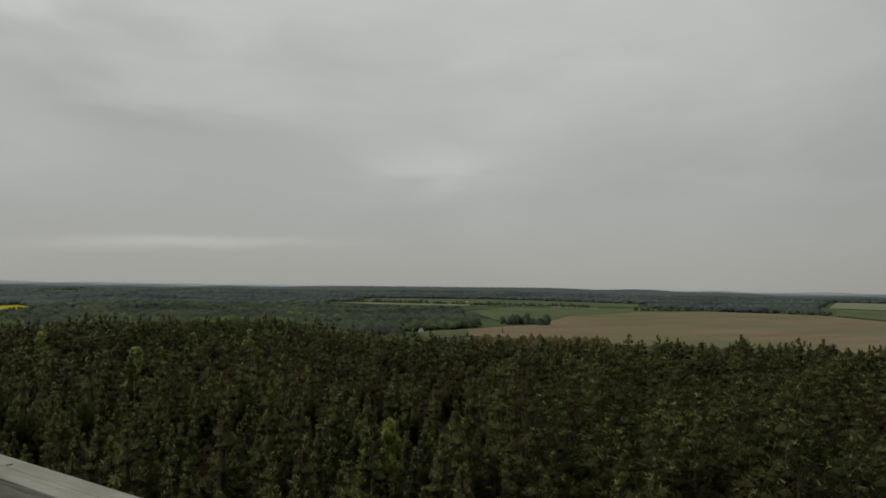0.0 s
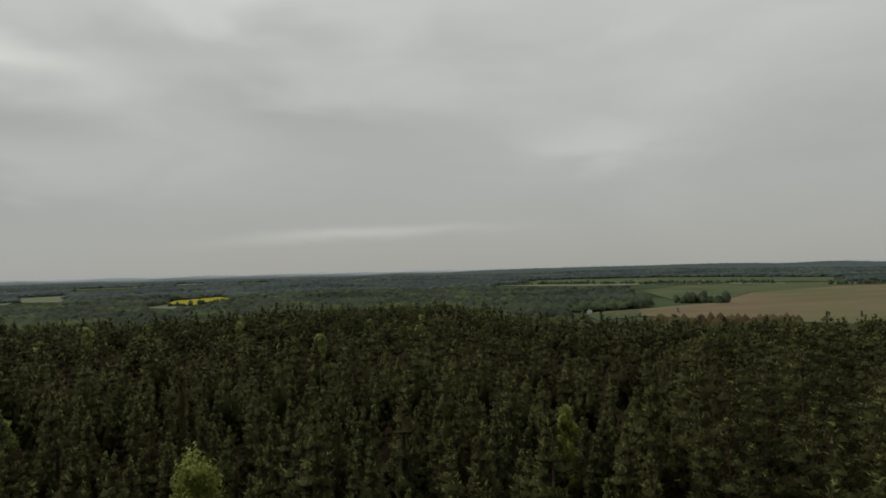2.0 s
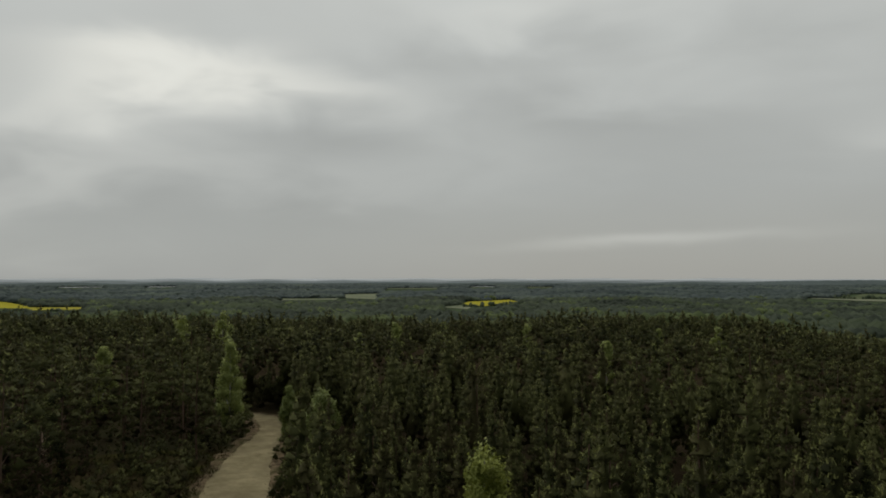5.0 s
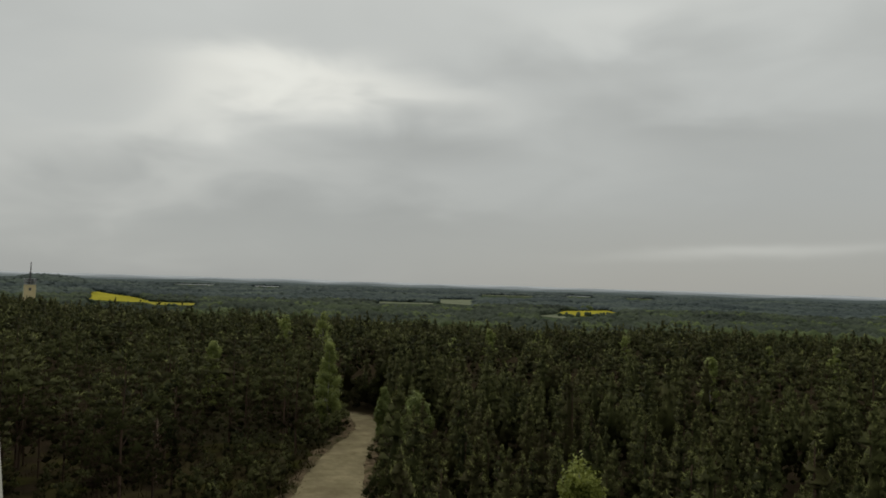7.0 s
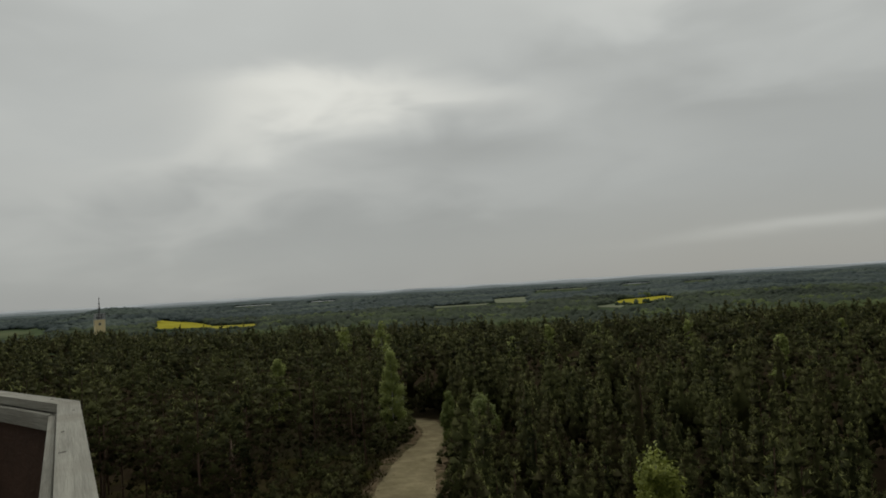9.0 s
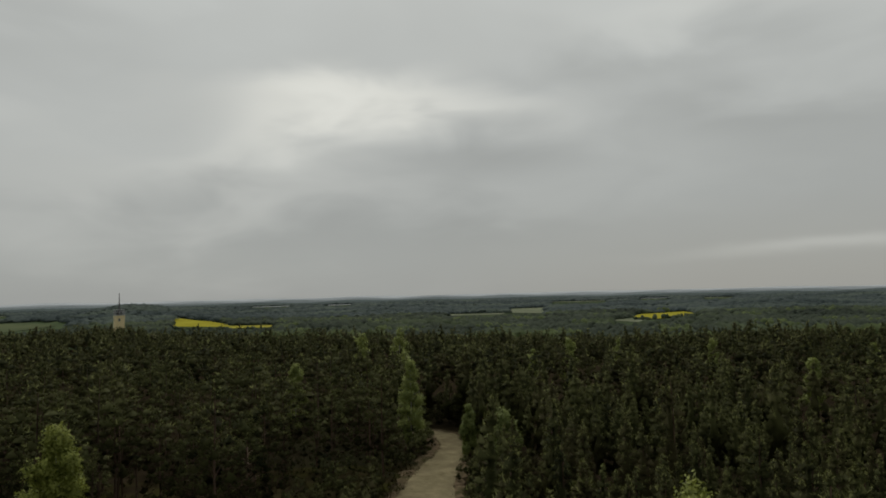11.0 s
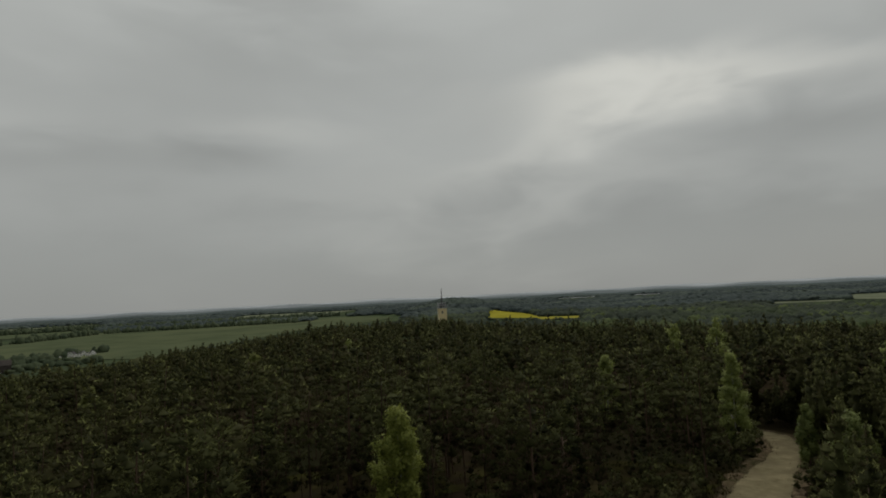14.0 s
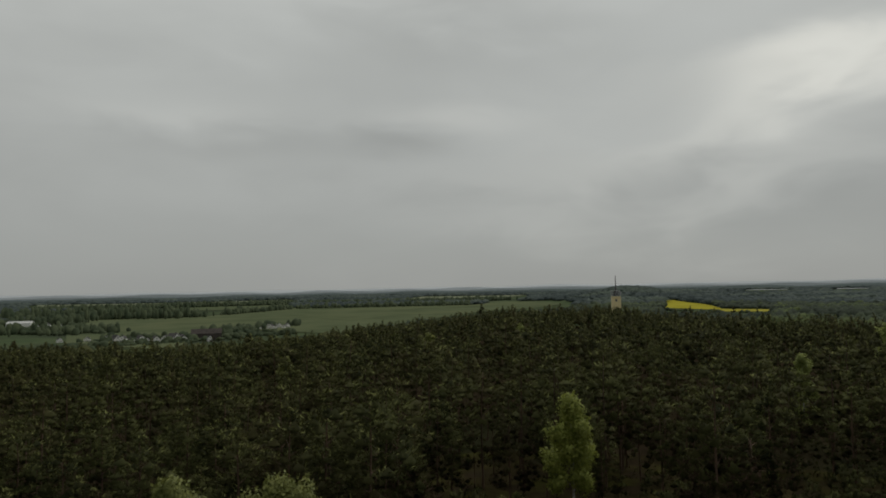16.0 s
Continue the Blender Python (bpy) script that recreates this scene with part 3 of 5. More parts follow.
def pine_crown(seed, height, radius, low, whorls, arms, lobes, size, sprays, needle, dome=0.0, pale=0.3, tiers=0):
    """The foliage of a pine: whorls of rising arms, each with upright lobes of needles along its outer half and loose sprays on them."""
    rng = np.random.default_rng(seed)
    lean = rng.normal(0, 0.025, 2)
    rows = []
    skew = rng.uniform(0, 6.28)
    for w in range(whorls):
        f = min(0.97, max(0.0, (w + rng.uniform(-0.3, 0.3)) / whorls))
        z = height * (low + (0.93 - low) * f)
        cone = (1 - f) ** 1.0
        round_top = math.sqrt(max(0.05, 1 - (max(0.0, f - 0.3) / 0.72) ** 2)) * min(1.0, 0.6 + 1.5 * f)
        reach = radius * (cone * (1 - dome) + round_top * dome)
        count = max(3, round(arms * (1.0 - 0.35 * f)))
        for k in range(count):
            if dome and rng.random() < 0.14:
                continue
            a = 2 * math.pi * (k + rng.uniform(-0.35, 0.35)) / count + w * 1.1
            L = reach * rng.uniform(0.65, 1.15) * (1 + 0.18 * dome * math.cos(a - skew)) + 0.1
            rise = rng.uniform(0.1, 0.3) + 0.6 * f
            for j in range(max(1, round(lobes * (0.45 + 0.65 * L / radius)))):
                s = 0.4 + 0.6 * math.sqrt(rng.random())
                side = rng.normal(0, 0.2 * L)
                rows.append((math.cos(a) * L * s - math.sin(a) * side + lean[0] * z, math.sin(a) * L * s + math.cos(a) * side + lean[1] * z,
                             z + rise * L * s + rng.normal(0, 0.5 * size), size * rng.uniform(0.7, 1.3), math.cos(a), math.sin(a), f))
    rows += [(lean[0] * height, lean[1] * height, height * q, size * 0.75, 0, 0, 1.0) for q in (0.9, 0.95)] + [(lean[0] * height, lean[1] * height, height * 0.985, size * 0.45, 0, 0, 1.0)]
    rows = np.array(rows)
    n = len(rows)
    mid, bulk = rows[:, :3], rows[:, 3]
    out = np.concatenate([rows[:, 4:6], np.zeros((n, 1))], 1)

    def whole(p):
        """Away from the axis of the crown, level at its foot and upwards at its top."""
        rise = (p[:, 2:] / height - low) / (0.96 - low)
        return unit(p * (1, 1, 0) / radius + np.concatenate([np.zeros((len(p), 2)), -0.75 + 1.9 * rise], 1))

    v1, f1 = pads(rng, mid, bulk * (0.9 - 0.6 * dome), bulk * (1.1 - 1.1 * dome))
    n1 = unit((0.18 + 0.8 * dome) * unit((v1 - np.repeat(mid, 6, 0)) * (1, 1, 1 + 3 * dome)) + 0.85 * whole(v1))
    V, F, S, N = [v1], [f1], [np.zeros(len(f1), int)], [n1]
    # loose sprays of needles in and round the lobes
    m, b, o, g = (np.repeat(q, sprays, 0) for q in (mid, bulk, out, rows[:, 6]))
    q = unit(unit(rng.normal(0, 1, (len(m), 3))) + 0.3 * o + (0, 0, 0.35))
    p = m + q * (b * rng.uniform(0.65, 1.25, len(m)))[:, None] * (1 + 0.3 * dome, 1 + 0.3 * dome, 1.25 - 1.15 * dome)
    away = unit((0.25 + 0.9 * dome) * q + 0.8 * whole(p) + 0.12 * unit(rng.normal(0, 1, p.shape)))
    u = unit(rng.normal(0, 0.7, p.shape) + 0.6 * q + (0.3 + dome) * o + (0, 0, 0.7 - 0.9 * dome))
    w = unit(np.cross(u, rng.normal(0, 1, p.shape)))
    w *= np.sign(np.sum(np.cross(w, u) * away, 1) + 1e-9)[:, None]
    L = (needle * rng.uniform(0.6, 1.35, len(m)))[:, None]
    v2 = np.stack([p - 0.55 * u * L - 0.2 * w * L, p - 0.55 * u * L + 0.2 * w * L, p + 0.75 * u * L], 1).reshape(-1, 3)
    V.append(v2)
    F.append(np.arange(len(v2)).reshape(-1, 3) + len(v1))
    slot = ((q[:, 2] > 0.25) & (rng.random(len(m)) < pale * (0.08 + 1.5 * g ** 1.7))).astype(int)
    if dome > 0.3:
        # dry brown twigs low in the crowns of the older trees
        slot[rng.random(len(m)) < 0.75 * (1 - g / 0.45)] = 2
    S.append(slot)
    N.append(np.repeat(away, 3, 0))
    count = len(v1) + len(v2)
    if tiers:
        v3, f3 = heart(rng, height, radius * 0.6, low, lean, tiers, 6)
        V.append(v3)
        F.append(f3 + count)
        S.append(np.zeros(len(f3), int))
        N.append(whole(v3))
    return np.concatenate(V), np.concatenate(F), np.concatenate(S), np.concatenate(N)


def stem(seed, height, r0, r1, lean=0.04, sides=6, rings=6, limbs=0, limb_low=0.4, reach=1.0):
    """A tapered trunk with bends and short limbs."""
    rng = np.random.default_rng(seed)
    verts, faces = [], []

    def tube(path, radii, k):
        start = len(verts)
        for p, r in zip(path, radii):
            for s in range(k):
                a = 2 * math.pi * s / k
                verts.append((p[0] + r * math.cos(a), p[1] + r * math.sin(a), p[2]))
        for i in range(len(path) - 1):
            for s in range(k):
                q = (s + 1) % k
                faces.append((start + i * k + s, start + i * k + q, start + (i + 1) * k + q, start + (i + 1) * k + s))

    bend = np.cumsum(rng.normal(0, lean, (rings + 1, 2)) * height / rings, 0)
    bend -= bend[0]
    path = [(bend[i, 0], bend[i, 1], height * i / rings) for i in range(rings + 1)]
    tube(path, [r0 + (r1 - r0) * (i / rings) ** 0.8 for i in range(rings + 1)], sides)
    for n in range(limbs):
        f = limb_low + (0.95 - limb_low) * n / max(1, limbs)
        i = min(rings - 1, int(f * rings))
        a = n * 2.4 + rng.uniform(-0.4, 0.4)
        L = reach * (1.05 - f) * rng.uniform(0.7, 1.1) + 0.3
        p0 = np.array([bend[i, 0], bend[i, 1], height * f])
        tube([p0, p0 + (0.5 * L * math.cos(a), 0.5 * L * math.sin(a), 0.2 * L), p0 + (L * math.cos(a), L * math.sin(a), 0.45 * L)],
             [r0 * 0.28, r0 * 0.2, r0 * 0.06], 4)
    return np.array(verts), np.array(faces)


def leaf_crown(seed, height, radius, low, clumps, leaves, size, taper=0.5, droop=0.3):
    """A broadleaved crown: clumps of small leaf sprays round a leaning axis, with gaps between them."""
    rng = np.random.default_rng(seed)
    lobes = 15
    f = (np.arange(lobes) + rng.uniform(0, 1, lobes)) / lobes
    prof = np.sin(np.pi * np.clip(f * 0.84 + 0.13, 0, 1)) ** 0.75 * (1 - taper * f)
    a = np.arange(lobes) * 2.4 + rng.uniform(-0.6, 0.6, lobes)
    rr = radius * prof * rng.uniform(0.35, 0.9, lobes)
    lobe = np.stack([rr * np.cos(a), rr * np.sin(a), height * (low + (0.94 - low) * f)], -1)
    bulk = radius * (0.2 + 0.24 * prof) * rng.uniform(0.75, 1.2, lobes)
    pick = rng.integers(0, lobes, clumps)
    ball = unit(rng.normal(0, 1, (clumps, 3))) * rng.uniform(0.35, 1.0, (clumps, 1))
    c = lobe[pick] + ball * bulk[pick][:, None] * (1, 1, 1.25)
    spread = radius * 0.1
    p = np.repeat(c, leaves, 0) + np.clip(rng.normal(0, 1, (clumps * leaves, 3)), -1.5, 1.5) * spread * (1, 1, 1.15) - np.abs(np.clip(rng.normal(0, 1, (clumps * leaves, 1)), -1.5, 1.5)) * (0, 0, droop * spread)
    n = len(p)
    u = unit(rng.normal(0, 1, (n, 3)))
    w = unit(np.cross(u, rng.normal(0, 1, (n, 3))))
    s = (size * rng.uniform(0.6, 1.35, n))[:, None]
    # leaves turn their upper side outwards from their clump
    away = unit(p - np.repeat(lobe[pick], leaves, 0) + (0, 0, 0.3 * radius * 0.4))
    w *= np.sign(np.sum(np.cross(u, w) * away, 1) + 1e-9)[:, None]
    v = np.stack([p - u * s, p - w * s * 0.55, p + u * s, p + w * s * 0.55], 1).reshape(-1, 3)
    return v, np.arange(4 * n).reshape(-1, 4), unit(np.repeat(away, 4, 0) + 0.6 * np.repeat(np.cross(u, w), 4, 0))


rng = np.random.default_rng(11)


def scatter(r0, r1, az0, az1, gap, keep=None):
    """Places on a jittered grid in a ring sector, with a spacing that grows with gap(r)."""
    out, r = [], r0
    while r < r1:
        g = gap(r)
        n = max(1, int(math.radians(az1 - az0) * r / g))
        az = az0 + (np.arange(n) + rng.uniform(-0.38, 0.38, n) + 0.5 * rng.random()) * (az1 - az0) / n
        rad = r + rng.uniform(-0.42, 0.42, n) * g
        out.append(np.stack(polar(az, rad) + (az, rad), -1))
        r += g * 0.92
    out = np.concatenate(out)
    return out[keep(out)] if keep else out


# broadleaved trees that stand among the pines: azimuth, distance, height, crown radius, kind
BROAD = [
    (-0.35, 46.5, 9.1, 2.9, "birch"), (46.3, 63, 11.35, 2.5, "birch"), (-30.5, 60, 9.5, 1.7, "birch"), (20.7, 101, 12.6, 2.6, "birch"),
    (16.0, 94, 7.2, 1.6, "alder"), (13.4, 85, 7.6, 2.5, "alder"), (24.5, 172, 14.6, 3.4, "birch"), (21.4, 172, 15.2, 3.7, "birch"),
    (29.9, 112, 11.6, 2.4, "birch"), (-9.9, 122, 11.6, 2.0, "birch"), (-18.5, 150, 13.0, 2.4, "birch"), (7.5, 168, 13.8, 2.6, "birch"),
    (68.5, 43, 10.3, 3.3, "oak"), (75.9, 42, 11.3, 2.7, "oak"), (-3.5, 190, 12.0, 2.6, "birch"), (58.0, 165, 12.0, 3.0, "oak"), (69.5, 140, 11.0, 2.6, "oak"),
    (-14.0, 170, 11.5, 2.0, "birch"), (3.5, 205, 12.2, 2.4, "birch"), (50.5, 190, 12.2, 2.2, "birch"), (10.5, 150, 11.4, 1.9, "birch"),
]
BROAD_XY = np.array([polar(a, r) for a, r, *_ in BROAD])


def open_ground(p):
    """Where no pine stands: the road, the clearing beside it, gaps round the broadleaved trees."""
    x, y, az, r = p[:, 0], p[:, 1], p[:, 2], p[:, 3]
    ra, rw = road_at(r)
    side = (az - ra) * np.radians(1) * r
    bare = (np.hypot(x[:, None] - ROAD_LINE[:, 0], y[:, None] - ROAD_LINE[:, 1]) < ROAD_LINE[:, 2] / 2 + 0.9).any(1)
    bare |= (side > 0) & (side < 14) & (r < 80)
    bare |= (az > 22) & (az < 60) & (r < 70) & (r < 61 + (az - 22) * 0.1 + 5 * np.sin(az * 0.5))
    bare |= (az > 60) & (az < 66) & (r < 48)
    gapline = 92 + 9 * np.sin((az + 20) * 0.12)
    bare |= (az < -8) & (az > -36) & (np.abs(r - gapline) < 4.6) & (np.sin(az * 2.1) > -0.6)
    d = np.hypot(x[:, None] - BROAD_XY[:, 0], y[:, None] - BROAD_XY[:, 1])
    near = np.array([b[3] * (1.2 if 84 < b[1] < 200 else 0.9) for b in BROAD])
    ahead = np.array([b[1] for b in BROAD])[None] - r[:, None]
    across = np.abs(np.radians(az[:, None] - np.array([b[0] for b in BROAD])[None])) * r[:, None]
    depth = np.array([{"alder": 17}.get(b[4], 24 if b[1] < 105 else 5 if b[1] < 115 else 16) for b in BROAD])[None]
    bare |= ((ahead > 0) & (ahead < depth) & (across < near * np.array([1.5 if b[4] == "alder" else 0.85 for b in BROAD]))).any(1)
    thin = np.sin(x * 0.21 + 1.3 * np.sin(y * 0.13)) * np.sin(y * 0.19 + 1.1 * np.sin(x * 0.11 + 2.0))
    bare |= (thin > 0.72) & (rng.random(len(x)) < 0.8)
    bare |= rng.random(len(x)) < 0.06
    return bare | (d < near).any(1) | (r < 31)


def pine_height(az, r):
    """Young even pines to the right of the road, older and taller ones to its left and beyond the gap."""
    ra = np.interp(r, [x[0] for x in ROAD], [x[1] for x in ROAD])
    old = (az > ra) | ((az > -36) & (az < -8) & (r > 95)) | (r > 125) | (az < -42)
    return np.where(old, 10.6, 9.0)


def stand(x, y):
    """Slow swells in the height of the pines from one patch of the wood to the next."""
    return 1.0 + 0.13 * np.sin(x * 0.17 + 2.0 * np.sin(y * 0.09)) * np.sin(y * 0.15 + 1.7 * np.sin(x * 0.08 + 1.0))


near_pts = scatter(31, 122, -76, 96, lambda r: 3.08 + 0.003 * r, lambda p: ~open_ground(p))
order = np.argsort(near_pts[:, 3])
near_pts = near_pts[order]
# the older stands are wider spaced
near_pts = near_pts[(pine_height(near_pts[:, 2], near_pts[:, 3]) < 10) | (rng.random(len(near_pts)) > 0.4)]
NEAR = 300

YOUNG = [pine_crown(20 + k, 9.2, 1.65, 0.12, 11, 6, 1.6, 0.28, 19, 0.18, 0.0, 0.6, 6) for k in range(4)]
OLD = [pine_crown(40 + k, 10.6, 2.5, 0.2, 8, 6, 1.8, 0.5, 36, 0.23, 0.45, 0.3) for k in range(4)]
PINES = []
for k, (crown, h) in enumerate([(c, 9.0) for c in YOUNG] + [(c, 10.6) for c in OLD]):
    root = new("pine_tree")
    tv, tf = stem(60 + k, h * 0.97, 0.13, 0.02, 0.03, 6, 7, 16 if k < 4 else 12, 0.2 if k < 4 else 0.42, 1.5)
    mesh_object("trunk", tv, tf, [BARK], smooth=True, parent=root)
    mesh_object("crown", *crown[:2], [NEEDLE, SHOOT, TWIG], crown[2], parent=root, normals=crown[3])
    tagged(root, "young dark green pine with pale upright shoots" if k < 4 else "older pine with a bare brown trunk and flat layered crown", "pine tree", "pines round the tower")
    PINES.append(root)
used = set()
for x, y, az, r in near_pts[:NEAR]:
    old = pine_height(az, r) > 10
    k = int(rng.integers(0, 4)) + (4 if old else 0)
    s = float(np.clip(rng.normal(1.0, 0.18), 0.6, 1.35) * stand(x, y))
    m = Matrix.Translation((x, y, float(land(x, y)) - 0.05)) @ Matrix.Rotation(rng.uniform(0, 6.28), 4, "Z") @ Matrix.Diagonal((s * rng.uniform(0.9, 1.12), s * rng.uniform(0.9, 1.12), s, 1))
    if k in used:
        copy_thing(PINES[k], Matrix.Identity(4)).matrix_basis = m
    else:
        PINES[k].matrix_basis = m
        used.add(k)
for k, root in enumerate(PINES):
    if k not in used:
        x, y, az, r = near_pts[NEAR]
        near_pts = np.delete(near_pts, NEAR, 0)
        root.matrix_basis = pose(x, y, float(land(x, y)) - 0.05)


def forest(name, protos, pts, heights, materials, label, category, proto_h, choose=None):
    """Joins many small trees into one mesh of stuff."""
    V, F, S, N, count = [], [], [], [], 0
    pick = rng.integers(0, len(protos), len(pts)) if choose is None else choose
    zs = land(pts[:, 0], pts[:, 1])
    for k, proto in enumerate(protos):
        v, f, s, nv = proto
        idx = np.where(pick == k)[0]
        if not len(idx):
            continue
        n = len(idx)
        sc = heights[idx] / proto_h[k]
        a = rng.uniform(0, 2 * np.pi, n)
        wide = sc * rng.uniform(0.88, 1.2, n)
        c, sn = np.cos(a), np.sin(a)
        X = (v[None, :, 0] * c[:, None] - v[None, :, 1] * sn[:, None]) * wide[:, None] + pts[idx, 0][:, None]
        Y = (v[None, :, 0] * sn[:, None] + v[None, :, 1] * c[:, None]) * wide[:, None] + pts[idx, 1][:, None]
        Z = v[None, :, 2] * sc[:, None] + zs[idx][:, None]
        V.append(np.stack([X, Y, Z], -1).reshape(-1, 3))
        F.append((f[None] + (np.arange(n) * len(v))[:, None, None]).reshape(-1, f.shape[1]) + count)
        S.append(np.tile(s, n))
        N.append(np.stack([nv[None, :, 0] * c[:, None] - nv[None, :, 1] * sn[:, None], nv[None, :, 0] * sn[:, None] + nv[None, :, 1] * c[:, None],
                           np.broadcast_to(nv[None, :, 2], (n, len(nv)))], -1).reshape(-1, 3))
        count += n * len(v)
    ob = mesh_object(name, np.concatenate(V), np.concatenate(F), materials, np.concatenate(S), normals=np.concatenate(N))
    return tagged(ob, label, category, kind="stuff")


def with_trunk(crown, seed, h):
    """Adds a slim trunk of triangles to a crown."""
    tv, tf = stem(seed, h * 0.95, 0.12, 0.03, 0.03, 4, 3)
    tri = np.concatenate([tf[:, [0, 1, 2]], tf[:, [0, 2, 3]]])
    v, f, s, nv = crown
    return np.concatenate([v, tv]), np.concatenate([f, tri + len(v)]), np.concatenate([s, np.full(len(tri), 3)]), np.concatenate([nv, unit(tv * (1, 1, 0) + (0.01, 0, 0))])


MID_YOUNG = [pine_crown(80 + k, 9.2, 1.6, 0.3, 7, 5, 1.2, 0.33, 9, 0.26, 0.0, 0.6, 3) for k in range(4)]
MID_OLD = [with_trunk(pine_crown(90 + k, 10.6, 2.45, 0.28, 6, 5, 1.35, 0.58, 19, 0.31, 0.45, 0.34), k, 10.6) for k in range(4)]
rest = near_pts[NEAR:]
h = pine_height(rest[:, 2], rest[:, 3])
sizes = h * np.clip(rng.normal(1.0, 0.19, len(h)), 0.6, 1.4) * stand(rest[:, 0], rest[:, 1])
forest("pine_wood", MID_YOUNG + MID_OLD, rest, sizes, [NEEDLE, SHOOT, TWIG, BARK], "dense dark green pine wood with pale shoots", "pine wood",
       [9.0] * 4 + [10.6] * 4, rng.integers(0, 4, len(h)) + np.where(h > 10, 4, 0))

LOW = [pine_crown(100 + k, 10.6, 2.1, 0.56, 4, 4, 0.8, 0.62, 6, 0.42, 0.35, 0.5) for k in range(4)] + [pine_crown(110 + k, 10.6, 1.6, 0.5, 4, 4, 0.9, 0.46, 5, 0.38, 0.05, 0.5) for k in range(4)]
SPARE = [pine_crown(120 + k, 10.6, 1.9, 0.6, 2, 4, 0.9, 0.66, 3, 0.6, 0.35, 0.5) for k in range(4)] + [pine_crown(130 + k, 10.6, 1.6, 0.58, 3, 3, 0.8, 0.6, 3, 0.55, 0.05, 0.5) for k in range(4)]
far_pts = scatter(123, 470, -76, 96, lambda r: 3.75 + 0.0085 * (r - 120), lambda p: (p[:, 3] < edge(p[:, 2])[0] + 25) & ~open_ground(p))
split = far_pts[:, 3] < 200
for pts, protos, label in ((far_pts[split], LOW, "dark pine wood with lighter rounded tops"), (far_pts[~split], SPARE, "dark pine wood covering the hill to its edge")):
    forest("pine_wood", protos, pts, 10.2 * np.clip(rng.normal(0.98, 0.16, len(pts)), 0.6, 1.4) * stand(pts[:, 0], pts[:, 1]), [NEEDLE, SHOOT, TWIG], label, "pine wood", [10.6] * 8)


def clump(seed):
    """A far tree crown: an uneven pointed dome."""
    g = np.random.default_rng(seed)
    k = 4
    v = []
    for f, z in ((1.0, 0.25), (0.78, 0.7)):
        for s in range(k):
            a = 2 * math.pi * (s + g.uniform(-0.3, 0.3)) / k
            q = f * g.uniform(0.7, 1.2)
            v.append((q * math.cos(a), q * math.sin(a), z + g.uniform(-0.1, 0.1)))
    v.append((g.normal(0, 0.15), g.normal(0, 0.15), 1.0))
    f = []
    for i in range(1):
        for s in range(k):
            q = (s + 1) % k
            f += [(i * k + s, i * k + q, (i + 1) * k + q), (i * k + s, (i + 1) * k + q, (i + 1) * k + s)]
    f += [(k + s, k + (s + 1) % k, 2 * k) for s in range(k)]
    return np.array(v), np.array(f)


CLUMPS = [clump(200 + k) for k in range(10)]


def bushy(seed):
    """A far broadleaved tree: a lumpy round crown drawn in at its foot."""
    g = np.random.default_rng(seed)
    k, v, f = 6, [], []
    for q0, z in ((0.35, 0.0), (0.85, 0.2), (1.0, 0.5), (0.72, 0.82)):
        for s in range(k):
            a = 2 * math.pi * (s + g.uniform(-0.3, 0.3)) / k
            q = q0 * g.uniform(0.7, 1.2)
            v.append((q * math.cos(a), q * math.sin(a), z + g.uniform(-0.08, 0.08)))
    v.append((g.normal(0, 0.1), g.normal(0, 0.1), 1.0))
    for i in range(3):
        for s in range(k):
            q = (s + 1) % k
            f += [(i * k + s, i * k + q, (i + 1) * k + q), (i * k + s, (i + 1) * k + q, (i + 1) * k + s)]
    f += [(3 * k + s, 3 * k + (s + 1) % k, 4 * k) for s in range(k)]
    return np.array(v), np.array(f)


BUSHY = [bushy(260 + k) for k in range(10)]


def far_forest(name, pts, size, height, label, category="wood", material=None, protos=CLUMPS):
    """Far woods: one joined mesh of uneven crowns of the given width and height."""
    V, F, N, count = [], [], [], 0
    pick = rng.integers(0, len(protos), len(pts))
    zs = land(pts[:, 0], pts[:, 1])
    for k, (v, f) in enumerate(protos):
        idx = np.where(pick == k)[0]
        n = len(idx)
        if not n:
            continue
        w, hh = size[idx] * rng.uniform(0.75, 1.3, n), height[idx] * rng.uniform(0.7, 1.25, n)
        X = v[None, :, 0] * w[:, None] + pts[idx, 0][:, None]
        Y = v[None, :, 1] * w[:, None] + pts[idx, 1][:, None]
        Z = v[None, :, 2] * hh[:, None] + zs[idx][:, None]
        V.append(np.stack([X, Y, Z], -1).reshape(-1, 3))
        N.append(np.tile(unit(v * (0.6, 0.6, 0) + (0, 0, 1.0) * (v[:, 2:] - 0.1)), (n, 1)))
        F.append((f[None] + (np.arange(n) * len(v))[:, None, None]).reshape(-1, 3) + count)
        count += n * len(v)
    ob = mesh_object(name, np.concatenate(V), np.concatenate(F), [material or HAZED_WOODS], normals=np.concatenate(N))
    return tagged(ob, label, category, kind="stuff")


